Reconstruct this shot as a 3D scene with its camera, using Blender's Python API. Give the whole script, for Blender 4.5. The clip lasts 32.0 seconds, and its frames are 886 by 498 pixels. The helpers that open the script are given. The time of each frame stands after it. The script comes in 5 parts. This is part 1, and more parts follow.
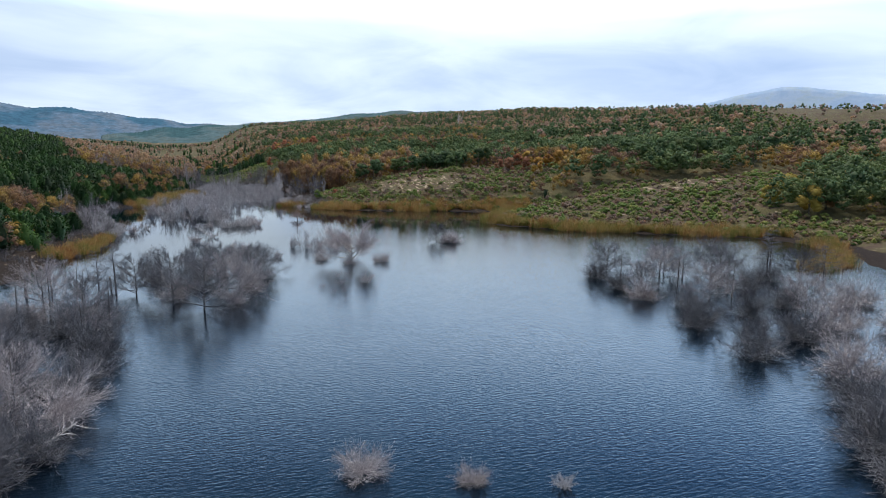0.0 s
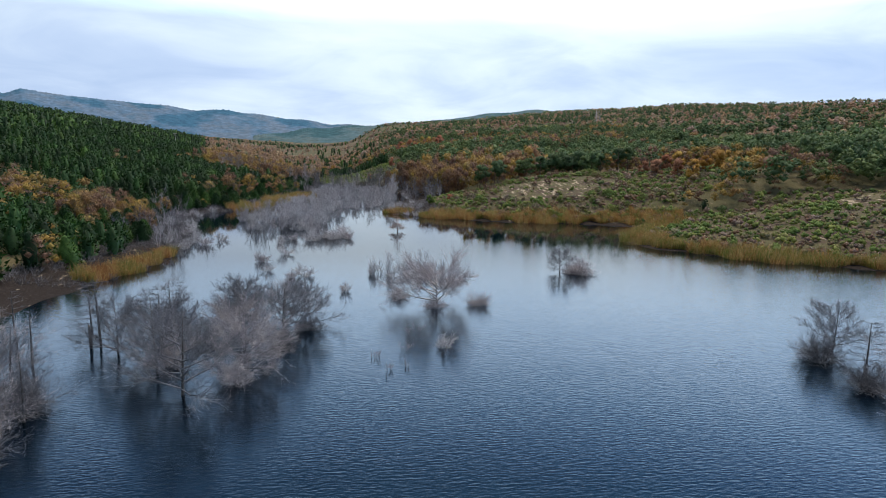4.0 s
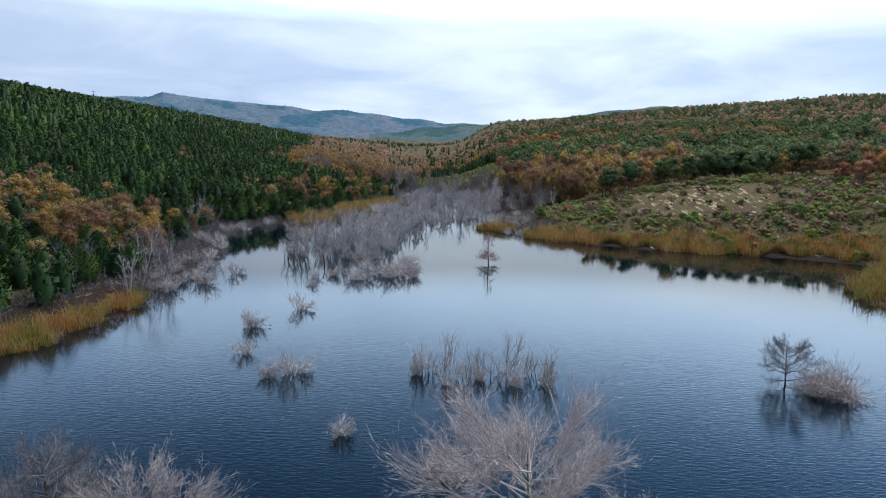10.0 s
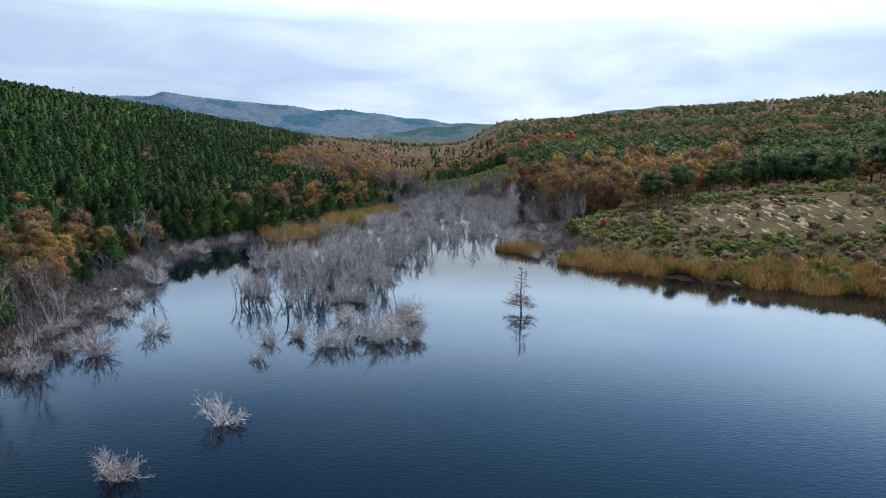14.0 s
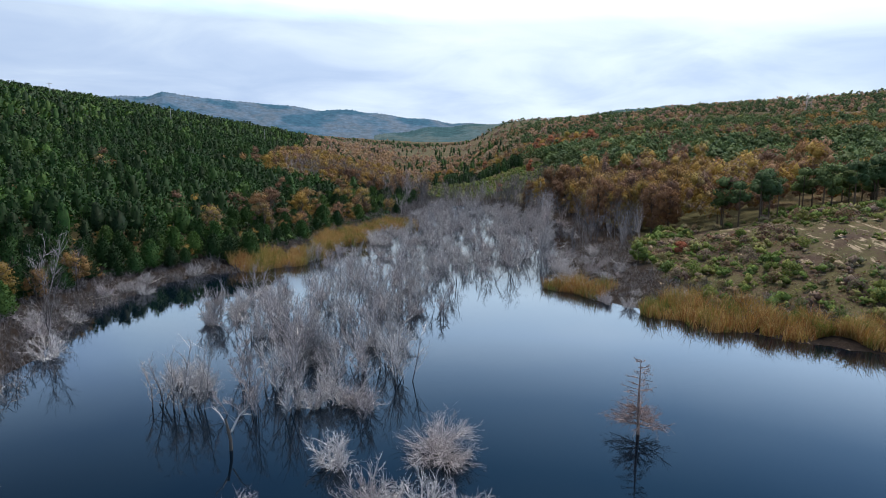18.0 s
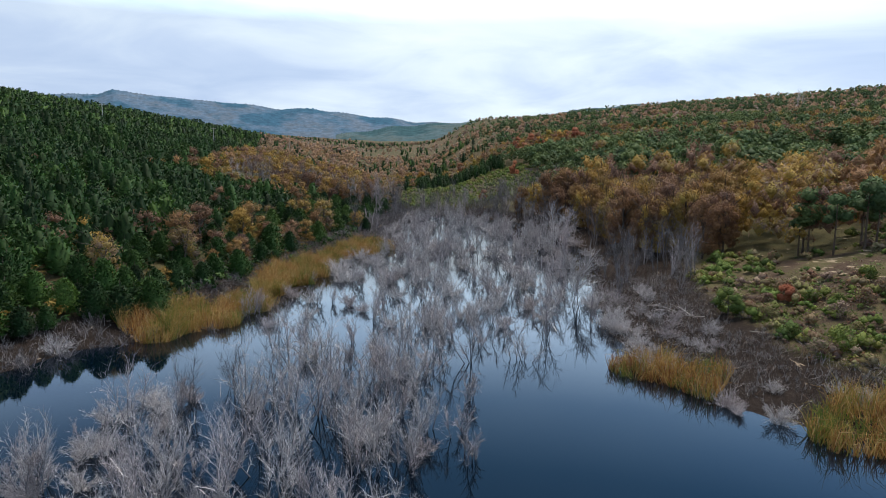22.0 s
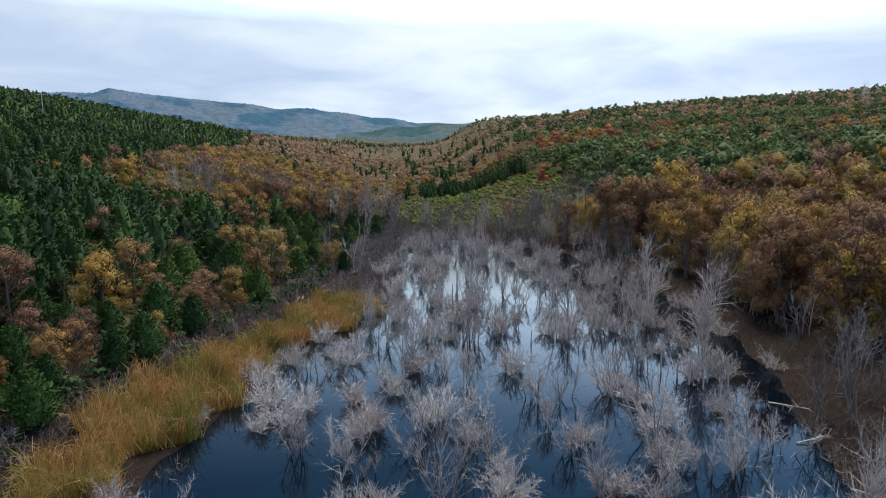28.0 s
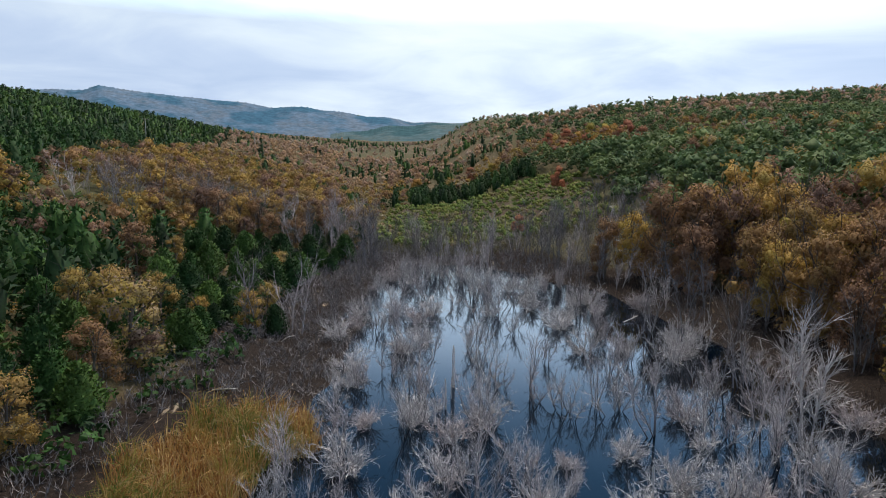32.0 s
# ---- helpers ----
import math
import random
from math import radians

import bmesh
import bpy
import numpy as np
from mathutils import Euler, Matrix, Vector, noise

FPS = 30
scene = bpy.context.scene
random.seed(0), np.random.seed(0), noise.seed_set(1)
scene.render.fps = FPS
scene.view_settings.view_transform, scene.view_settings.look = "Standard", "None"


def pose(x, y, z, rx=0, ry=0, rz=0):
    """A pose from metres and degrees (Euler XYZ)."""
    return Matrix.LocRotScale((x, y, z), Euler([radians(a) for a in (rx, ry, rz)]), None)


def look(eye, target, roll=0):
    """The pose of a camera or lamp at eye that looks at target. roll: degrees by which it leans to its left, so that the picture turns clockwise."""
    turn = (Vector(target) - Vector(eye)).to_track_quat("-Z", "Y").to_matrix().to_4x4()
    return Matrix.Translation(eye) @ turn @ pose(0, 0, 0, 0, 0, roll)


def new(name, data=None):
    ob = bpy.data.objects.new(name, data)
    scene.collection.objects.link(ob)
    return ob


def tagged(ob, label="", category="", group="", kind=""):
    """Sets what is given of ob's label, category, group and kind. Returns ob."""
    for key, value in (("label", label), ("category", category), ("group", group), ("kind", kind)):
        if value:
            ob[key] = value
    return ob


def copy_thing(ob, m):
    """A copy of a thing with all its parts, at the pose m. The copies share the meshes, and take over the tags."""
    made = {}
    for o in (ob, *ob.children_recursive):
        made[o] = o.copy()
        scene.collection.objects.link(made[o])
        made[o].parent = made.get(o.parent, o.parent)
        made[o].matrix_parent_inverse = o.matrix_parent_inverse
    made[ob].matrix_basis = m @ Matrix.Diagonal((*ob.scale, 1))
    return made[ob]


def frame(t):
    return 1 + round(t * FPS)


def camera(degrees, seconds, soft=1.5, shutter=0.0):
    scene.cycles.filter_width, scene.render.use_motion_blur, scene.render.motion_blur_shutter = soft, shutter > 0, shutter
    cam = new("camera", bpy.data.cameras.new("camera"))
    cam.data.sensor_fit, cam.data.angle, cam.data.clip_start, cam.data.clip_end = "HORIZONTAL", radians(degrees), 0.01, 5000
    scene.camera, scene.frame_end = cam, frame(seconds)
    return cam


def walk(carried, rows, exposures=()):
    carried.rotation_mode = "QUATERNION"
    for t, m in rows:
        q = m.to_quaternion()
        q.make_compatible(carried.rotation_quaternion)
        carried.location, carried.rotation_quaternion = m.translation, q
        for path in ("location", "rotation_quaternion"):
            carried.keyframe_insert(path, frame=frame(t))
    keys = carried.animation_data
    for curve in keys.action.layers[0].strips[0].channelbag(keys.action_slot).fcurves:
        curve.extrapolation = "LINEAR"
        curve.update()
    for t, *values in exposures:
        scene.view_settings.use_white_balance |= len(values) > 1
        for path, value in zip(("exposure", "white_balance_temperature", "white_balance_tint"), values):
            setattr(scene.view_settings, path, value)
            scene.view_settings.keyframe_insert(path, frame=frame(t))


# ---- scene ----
# camera: seconds, place in metres, yaw, pitch and roll in degrees
cam = camera(68.8, 32.0, 0.9)
PATH = [
    (0.0, -12.70, -35.83, 20.04, -20.39, -8.60, -0.09),
    (0.5, -10.89, -31.99, 20.07, -20.40, -8.60, -0.10),
    (1.0, -9.11, -28.13, 20.10, -20.42, -8.59, -0.11),
    (1.2, -8.41, -26.57, 20.11, -20.42, -8.59, -0.12),
    (1.5, -7.37, -24.23, 20.13, -16.38, -8.59, -0.13),
    (2.0, -5.69, -20.27, 20.15, -16.16, -8.59, -0.14),
    (2.5, -4.05, -16.21, 20.17, -16.16, -8.59, -0.16),
    (3.0, -2.48, -12.06, 20.18, -16.10, -8.60, -0.17),
    (3.5, -0.99, -7.90, 20.16, -11.03, -8.60, -0.18),
    (5.5, 3.68, 8.82, 19.69, -6.67, -8.67, -0.28),
    (6.0, 4.63, 12.91, 19.65, -6.06, -8.69, -0.29),
    (6.5, 5.47, 17.00, 19.62, -6.03, -8.69, -0.29),
    (7.0, 6.18, 21.11, 19.61, -5.99, -8.70, -0.28),
    (7.5, 6.73, 25.25, 19.60, -5.95, -8.71, -0.27),
    (8.0, 7.20, 29.39, 19.59, -5.92, -8.71, -0.26),
    (8.5, 7.57, 33.54, 19.59, -5.90, -8.72, -0.25),
    (9.0, 7.85, 37.69, 19.59, -5.91, -8.72, -0.24),
    (9.2, 7.91, 39.37, 19.60, -5.91, -8.72, -0.23),
    (9.5, 8.01, 41.88, 19.60, 0.08, -8.72, -0.23),
    (10.0, 8.20, 46.10, 19.60, 1.46, -8.73, -0.22),
    (10.5, 8.31, 50.30, 19.61, 1.50, -8.73, -0.21),
    (11.0, 8.31, 54.49, 19.62, 1.55, -8.73, -0.21),
    (11.5, 8.13, 58.66, 19.63, 1.60, -8.73, -0.21),
    (12.0, 7.83, 62.82, 19.64, 1.65, -8.73, -0.21),
    (12.5, 7.45, 66.97, 19.65, 1.67, -8.73, -0.21),
    (13.0, 7.02, 71.16, 19.66, 1.70, -8.73, -0.22),
    (13.5, 6.57, 75.36, 19.68, 1.75, -8.73, -0.23),
    (15.5, 4.29, 92.37, 19.79, 1.83, -8.70, -0.22),
    (16.0, 3.60, 96.59, 19.82, 1.84, -8.70, -0.21),
    (16.5, 2.90, 100.82, 19.85, 1.86, -8.70, -0.20),
    (17.0, 2.23, 105.08, 19.88, 1.86, -8.70, -0.19),
    (17.5, 1.55, 109.34, 19.91, 1.88, -8.70, -0.17),
    (18.0, 0.90, 113.61, 19.95, 1.90, -8.70, -0.14),
    (18.2, 0.65, 115.32, 19.96, 1.90, -8.70, -0.13),
    (18.5, 0.27, 117.88, 19.99, 9.84, -8.71, -0.11),
    (19.0, -0.32, 122.18, 20.05, 10.93, -8.71, -0.09),
    (19.5, -1.01, 126.50, 20.11, 10.96, -8.72, -0.08),
    (19.6, -1.17, 127.38, 20.12, 10.96, -8.72, -0.08),
    (20.0, -1.79, 130.87, 20.18, 2.35, -8.73, -0.08),
    (20.5, -2.57, 135.41, 20.25, 1.98, -8.74, -0.07),
    (21.0, -3.26, 140.12, 20.33, 2.19, -8.75, -0.05),
    (21.5, -3.87, 144.86, 20.39, 2.41, -8.75, -0.03),
    (21.6, -3.98, 145.80, 20.40, 2.41, -8.75, -0.02),
    (22.0, -4.42, 149.54, 20.44, -1.38, -8.76, 0.00),
    (22.5, -4.86, 154.16, 20.47, -1.38, -8.76, 0.03),
    (23.0, -5.20, 158.73, 20.48, -1.32, -8.76, 0.04),
    (23.5, -5.45, 163.30, 20.46, -1.25, -8.76, 0.05),
    (24.0, -5.64, 167.84, 20.42, -1.19, -8.76, 0.04),
    (24.5, -5.79, 172.30, 20.38, -1.15, -8.76, 0.03),
    (25.0, -5.92, 176.56, 20.34, -1.14, -8.75, 0.00),
    (25.5, -6.02, 180.79, 20.29, -1.13, -8.75, -0.03),
    (27.5, -5.86, 199.22, 20.07, -1.18, -8.66, -0.20),
    (28.0, -5.78, 203.94, 20.03, -1.20, -8.64, -0.22),
    (28.5, -5.65, 208.65, 19.99, -1.24, -8.64, -0.24),
    (29.0, -5.47, 213.34, 19.93, -1.24, -8.63, -0.26),
    (29.5, -5.27, 218.01, 19.87, -1.29, -8.63, -0.29),
    (30.0, -5.04, 222.69, 19.81, -1.32, -8.63, -0.33),
    (30.5, -4.82, 227.38, 19.75, -1.36, -8.64, -0.37),
    (31.0, -4.62, 232.09, 19.70, -1.44, -8.64, -0.40),
    (31.5, -4.43, 236.82, 19.66, -1.52, -8.64, -0.44),
    (32.0, -4.22, 241.54, 19.64, -1.51, -8.64, -0.47),
]
walk(cam, [(t, pose(x, y, z, 90 + pit, rol, yaw)) for t, x, y, z, yaw, pit, rol in PATH],
     [(0.0, 0.1, 6200, 10), (14.0, 0.1, 6200, 10), (24.0, 0.1, 6430, 10), (32.0, 0.1, 6480, 10)])

# ---------------------------------------------------------------- light
world = bpy.data.worlds.new("overcast_sky")
scene.world = world
world.use_nodes = True
wt = world.node_tree
wt.nodes.clear()


def node(tree, kind, **props):
    n = tree.nodes.new(kind)
    for k, v in props.items():
        if k == "ins":
            for name, val in v.items():
                n.inputs[name].default_value = val
        elif k == "operation":
            n.operation = v
        elif k == "blend_type":
            n.blend_type = v
        elif k == "data_type":
            n.data_type = v
        elif k == "sky_type":
            n.sky_type = v
        elif k == "attribute_name":
            n.attribute_name = v
        elif k == "noise_dimensions":
            n.noise_dimensions = v
    return n


def ramp(tree, stops):
    r = tree.nodes.new("ShaderNodeValToRGB")
    while len(r.color_ramp.elements) < len(stops):
        r.color_ramp.elements.new(0.5)
    for e, (p, c) in zip(r.color_ramp.elements, stops):
        e.position = p
        e.color = (*c, 1)
    return r


def math_node(tree, op, a, b=None):
    n = tree.nodes.new("ShaderNodeMath")
    n.operation = op
    for i, v in enumerate((a, b)):
        if v is None:
            continue
        if isinstance(v, (int, float)):
            n.inputs[i].default_value = v
        else:
            tree.links.new(v, n.inputs[i])
    return n.outputs[0]


def mix_col(tree, fac, a, b, blend="MIX"):
    n = tree.nodes.new("ShaderNodeMix")
    n.data_type = "RGBA"
    n.blend_type = blend
    for sock, v in ((n.inputs[0], fac), (n.inputs[6], a), (n.inputs[7], b)):
        if isinstance(v, (int, float)):
            sock.default_value = v
        elif isinstance(v, tuple):
            sock.default_value = (*v, 1)
        else:
            tree.links.new(v, sock)
    return n.outputs[2]


SUN_AZ, SUN_EL = radians(25), radians(66)
nishita = node(wt, "ShaderNodeTexSky", sky_type="NISHITA")
nishita.sun_disc = False
nishita.sun_elevation, nishita.sun_rotation = SUN_EL, SUN_AZ
nishita.air_density, nishita.dust_density = 1.2, 2.0
tc = node(wt, "ShaderNodeTexCoord")
sep = node(wt, "ShaderNodeSeparateXYZ")
wt.links.new(tc.outputs["Generated"], sep.inputs[0])
up = math_node(wt, "MAXIMUM", sep.outputs[2], 0.0)
# cloud sheet: directions projected on a flat layer overhead
den = math_node(wt, "ADD", up, 0.16)
cu = math_node(wt, "DIVIDE", sep.outputs[0], den)
cv = math_node(wt, "DIVIDE", sep.outputs[1], den)
comb = node(wt, "ShaderNodeCombineXYZ")
wt.links.new(cu, comb.inputs[0])
wt.links.new(cv, comb.inputs[1])
big = node(wt, "ShaderNodeTexNoise", ins={"Scale": 0.36, "Detail": 5.0, "Roughness": 0.48, "Distortion": 0.6})
fine = node(wt, "ShaderNodeTexNoise", ins={"Scale": 1.25, "Detail": 7.0, "Roughness": 0.55, "Distortion": 0.6})
for n in (big, fine):
    wt.links.new(comb.outputs[0], n.inputs["Vector"])
cl = math_node(wt, "ADD", math_node(wt, "MULTIPLY", big.outputs[0], 0.7), math_node(wt, "MULTIPLY", fine.outputs[0], 0.3))
band = ramp(wt, [(0.0, (0.50, 0.50, 0.50)), (0.05, (0.47, 0.47, 0.47)), (0.11, (0.42, 0.42, 0.42)), (0.17, (0.52, 0.52, 0.52)), (0.3, (0.60, 0.60, 0.60))])
wt.links.new(up, band.inputs[0])
lift = math_node(wt, "SUBTRACT", band.outputs[0], 0.48)
# the cloud is thinnest, and brightest, before the sun
dot = node(wt, "ShaderNodeVectorMath", operation="DOT_PRODUCT")
wt.links.new(tc.outputs["Generated"], dot.inputs[0])
dot.inputs[1].default_value = (math.sin(SUN_AZ), math.cos(SUN_AZ), 0.0)
glow = math_node(wt, "MULTIPLY", math_node(wt, "POWER", math_node(wt, "MAXIMUM", dot.outputs["Value"], 0.0), 6.0), 0.07)
cl = math_node(wt, "ADD", math_node(wt, "ADD", cl, lift), glow)
cloud = ramp(wt, [(0.36, (0.44, 0.58, 0.83)), (0.47, (0.60, 0.73, 0.94)), (0.57, (0.82, 0.94, 1.04)), (0.70, (1.02, 1.07, 1.10))])
wt.links.new(cl, cloud.inputs[0])
# blue-grey zenith; below it, unseen bright and dark bands added to tone the water
zen = ramp(wt, [(0.0, (1, 1, 1)), (0.18, (1.0, 1.0, 1.0)), (0.22, (1.66, 1.88, 2.12)), (0.28, (1.36, 1.68, 2.12)), (0.37, (0.50, 0.77, 1.16)), (0.46, (0.20, 0.41, 0.70)), (0.58, (0.16, 0.31, 0.53)), (0.78, (0.46, 0.50, 0.56)), (1.0, (0.50, 0.53, 0.58))])
wt.links.new(up, zen.inputs[0])
clouds = mix_col(wt, 1.0, cloud.outputs[0], zen.outputs[0], "MULTIPLY")
# thinner cloud, and so more light, on the sun's side
side = node(wt, "ShaderNodeVectorMath", operation="DOT_PRODUCT")
wt.links.new(tc.outputs["Generated"], side.inputs[0])
side.inputs[1].default_value = (0.80, 0.60, 0.0)
side_v = math_node(wt, "MAXIMUM", side.outputs["Value"], -0.3)
low_k = math_node(wt, "ADD", math_node(wt, "MULTIPLY", side_v, 0.14), 0.88)
# stronger sideways dimming added to the unseen sky, darkens water at the left
high_k = math_node(wt, "ADD", math_node(wt, "MULTIPLY", side_v, 0.90), 0.42)
high_f = ramp(wt, [(0.18, (0, 0, 0)), (0.42, (1, 1, 1)), (0.62, (1, 1, 1)), (0.85, (0, 0, 0))])
wt.links.new(up, high_f.inputs[0])
grey = node(wt, "ShaderNodeMix")
wt.links.new(high_f.outputs[0], grey.inputs[0])
wt.links.new(low_k, grey.inputs[2])
wt.links.new(high_k, grey.inputs[3])
clouds = mix_col(wt, 1.0, clouds, grey.outputs[0], "MULTIPLY")
skymix = mix_col(wt, 0.97, mix_col(wt, 1.0, nishita.outputs[0], (0.1, 0.1, 0.1), "MULTIPLY"), clouds)
bg = node(wt, "ShaderNodeBackground", ins={"Strength": 1.0})
wt.links.new(skymix, bg.inputs[0])
wo = node(wt, "ShaderNodeOutputWorld")
wt.links.new(bg.outputs[0], wo.inputs[0])

sun = new("sun", bpy.data.lights.new("sun", "SUN"))
sun.data.energy, sun.data.angle, sun.data.color = 3.3, radians(26), (1.0, 0.89, 0.74)
sun.matrix_world = look((0, 0, 300), (-300 * math.sin(SUN_AZ), -300 * math.cos(SUN_AZ), 300 - 300 * math.tan(SUN_EL)))


# ---------------------------------------------------------------- materials
def material(name):
    m = bpy.data.materials.new(name)
    m.use_nodes = True
    t = m.node_tree
    t.nodes.clear()
    out = t.nodes.new("ShaderNodeOutputMaterial")
    b = t.nodes.new("ShaderNodeBsdfPrincipled")
    t.links.new(b.outputs[0], out.inputs[0])
    return m, t, b


def leaf_material(name, stops, rough=0.7, island=0.22, through_light=0.27, cut=0.0, grain=4.0):
    """Foliage: a colour for each plant, shifted a little leaf by leaf."""
    m, t, b = material(name)
    at = node(t, "ShaderNodeAttribute", attribute_name="tint")
    oi = node(t, "ShaderNodeObjectInfo")
    geo = node(t, "ShaderNodeNewGeometry")
    v = math_node(t, "FRACT", math_node(t, "ADD", at.outputs["Fac"], oi.outputs["Random"]))
    wob = math_node(t, "MULTIPLY", math_node(t, "SUBTRACT", geo.outputs["Random Per Island"], 0.5), island)
    v = math_node(t, "MINIMUM", math_node(t, "MAXIMUM", math_node(t, "ADD", v, wob), 0.0), 1.0)
    r = ramp(t, stops)
    t.links.new(v, r.inputs[0])
    own = math_node(t, "FRACT", math_node(t, "MULTIPLY", math_node(t, "ADD", at.outputs["Fac"], oi.outputs["Random"]), 7.31))
    k = math_node(t, "MULTIPLY", math_node(t, "ADD", math_node(t, "MULTIPLY", geo.outputs["Random Per Island"], 0.34), 0.83),
                  math_node(t, "ADD", math_node(t, "MULTIPLY", own, 0.42), 0.79))
    hsv = node(t, "ShaderNodeHueSaturation")
    t.links.new(r.outputs[0], hsv.inputs["Color"])
    t.links.new(k, hsv.inputs["Value"])
    t.links.new(hsv.outputs[0], b.inputs["Base Color"])
    b.inputs["Roughness"].default_value = rough
    b.inputs["Specular IOR Level"].default_value = 0.25
    tr = node(t, "ShaderNodeBsdfTranslucent")
    t.links.new(hsv.outputs[0], tr.inputs[0])
    ms = node(t, "ShaderNodeMixShader", ins={0: through_light})
    t.links.new(b.outputs[0], ms.inputs[1])
    t.links.new(tr.outputs[0], ms.inputs[2])
    if cut:
        # gaps between the leaves of a spray
        co = node(t, "ShaderNodeTexCoord")
        ns = node(t, "ShaderNodeTexNoise", ins={"Scale": grain, "Detail": 2.0, "Roughness": 0.6})
        t.links.new(co.outputs["Object"], ns.inputs["Vector"])
        hole = math_node(t, "LESS_THAN", ns.outputs[0], cut)
        tp = node(t, "ShaderNodeBsdfTransparent")
        leaf, ms = ms, node(t, "ShaderNodeMixShader")
        t.links.new(hole, ms.inputs[0])
        t.links.new(leaf.outputs[0], ms.inputs[1])
        t.links.new(tp.outputs[0], ms.inputs[2])
        shade = math_node(t, "ADD", math_node(t, "MULTIPLY", math_node(t, "SUBTRACT", ns.outputs[0], 0.5), 1.6), 1.0)
        t.links.new(math_node(t, "MULTIPLY", k, shade), hsv.inputs["Value"])
    out = [n for n in t.nodes if n.type == "OUTPUT_MATERIAL"][0]
    t.links.new(ms.outputs[0], out.inputs[0])
    return m


def bark_material(name, dark, light, scale=6.0, rough=0.85):
    m, t, b = material(name)
    co = node(t, "ShaderNodeTexCoord")
    oi = node(t, "ShaderNodeObjectInfo")
    geo = node(t, "ShaderNodeNewGeometry")
    ns = node(t, "ShaderNodeTexNoise", ins={"Scale": scale, "Detail": 5.0})
    t.links.new(co.outputs["Object"], ns.inputs["Vector"])
    f = math_node(t, "ADD", math_node(t, "MULTIPLY", ns.outputs[0], 0.55),
                  math_node(t, "MULTIPLY", geo.outputs["Random Per Island"], 0.45))
    f = math_node(t, "ADD", f, math_node(t, "MULTIPLY", math_node(t, "SUBTRACT", oi.outputs["Random"], 0.5), 0.25))
    r = ramp(t, [(0.2, dark), (0.8, light)])
    t.links.new(f, r.inputs[0])
    t.links.new(r.outputs[0], b.inputs["Base Color"])
    b.inputs["Roughness"].default_value = rough
    b.inputs["Specular IOR Level"].default_value = 0.2
    bump = node(t, "ShaderNodeBump", ins={"Strength": 0.5, "Distance": 0.02})
    t.links.new(ns.outputs[0], bump.inputs["Height"])
    t.links.new(bump.outputs[0], b.inputs["Normal"])
    return m


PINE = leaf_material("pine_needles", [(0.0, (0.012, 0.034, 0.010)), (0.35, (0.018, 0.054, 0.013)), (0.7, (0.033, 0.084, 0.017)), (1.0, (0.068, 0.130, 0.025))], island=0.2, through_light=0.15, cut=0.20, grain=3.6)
# right-bank pines: needle green lightened to stand in for haze
HAZYPINE = leaf_material("hazy_pine_needles", [(0.0, (0.054, 0.100, 0.044)), (0.5, (0.084, 0.138, 0.052)), (1.0, (0.132, 0.180, 0.060))], island=0.2, cut=0.22, grain=3.6)
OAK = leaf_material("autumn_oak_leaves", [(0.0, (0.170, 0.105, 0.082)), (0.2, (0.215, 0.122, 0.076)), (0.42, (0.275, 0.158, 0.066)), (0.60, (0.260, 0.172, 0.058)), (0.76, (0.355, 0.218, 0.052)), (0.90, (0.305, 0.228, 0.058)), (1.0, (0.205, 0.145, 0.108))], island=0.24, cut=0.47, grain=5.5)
# mid and far oaks: half-bare colours with distance haze mixed in
HAZYOAK = leaf_material("hazy_half_bare_oaks", [(0.0, (0.290, 0.200, 0.165)), (0.3, (0.340, 0.215, 0.145)), (0.55, (0.375, 0.235, 0.125)), (0.75, (0.325, 0.240, 0.150)), (1.0, (0.310, 0.245, 0.205))], island=0.3, cut=0.47, grain=3.0)
GOLD = leaf_material("golden_leaves", [(0.0, (0.44, 0.22, 0.045)), (0.5, (0.48, 0.30, 0.06)), (1.0, (0.40, 0.33, 0.07))])
RUSSET = leaf_material("russet_leaves", [(0.0, (0.34, 0.11, 0.06)), (0.5, (0.42, 0.17, 0.09)), (1.0, (0.36, 0.19, 0.11))])
SHRUB = leaf_material("heath_shrub_leaves", [(0.0, (0.085, 0.145, 0.036)), (0.22, (0.140, 0.195, 0.042)), (0.42, (0.225, 0.240, 0.060)), (0.54, (0.225, 0.190, 0.112)), (0.64, (0.235, 0.125, 0.076)), (0.74, (0.165, 0.115, 0.105)), (0.84, (0.32, 0.24, 0.18)), (1.0, (0.100, 0.160, 0.044))], island=0.2, cut=0.40, grain=6.0)
REED = leaf_material("reed_blades", [(0.0, (0.30, 0.135, 0.050)), (0.18, (0.43, 0.225, 0.075)), (0.36, (0.54, 0.335, 0.115)), (0.5, (0.62, 0.45, 0.23)), (0.62, (0.39, 0.275, 0.075)), (0.82, (0.24, 0.23, 0.050)), (1.0, (0.11, 0.165, 0.033))], island=0.75, through_light=0.36)
GRASS = leaf_material("dry_grass_blades", [(0.0, (0.26, 0.20, 0.13)), (0.5, (0.20, 0.21, 0.085)), (1.0, (0.36, 0.29, 0.17))], island=0.4)
BARK = bark_material("pine_bark", (0.07, 0.05, 0.04), (0.22, 0.17, 0.13))
OAKBARK = bark_material("oak_bark", (0.06, 0.05, 0.045), (0.17, 0.15, 0.13))
GREYTWIG = bark_material("grey_bare_twigs", (0.074, 0.073, 0.080), (0.295, 0.285, 0.305))
PALEBRUSH = bark_material("pale_grey_brush", (0.15, 0.135, 0.13), (0.48, 0.44, 0.43))
PALETWIG = bark_material("bleached_bare_twigs", (0.34, 0.318, 0.318), (0.80, 0.755, 0.75))
PINKTWIG = bark_material("pinkish_grey_twigs", (0.27, 0.235, 0.235), (0.72, 0.65, 0.65))
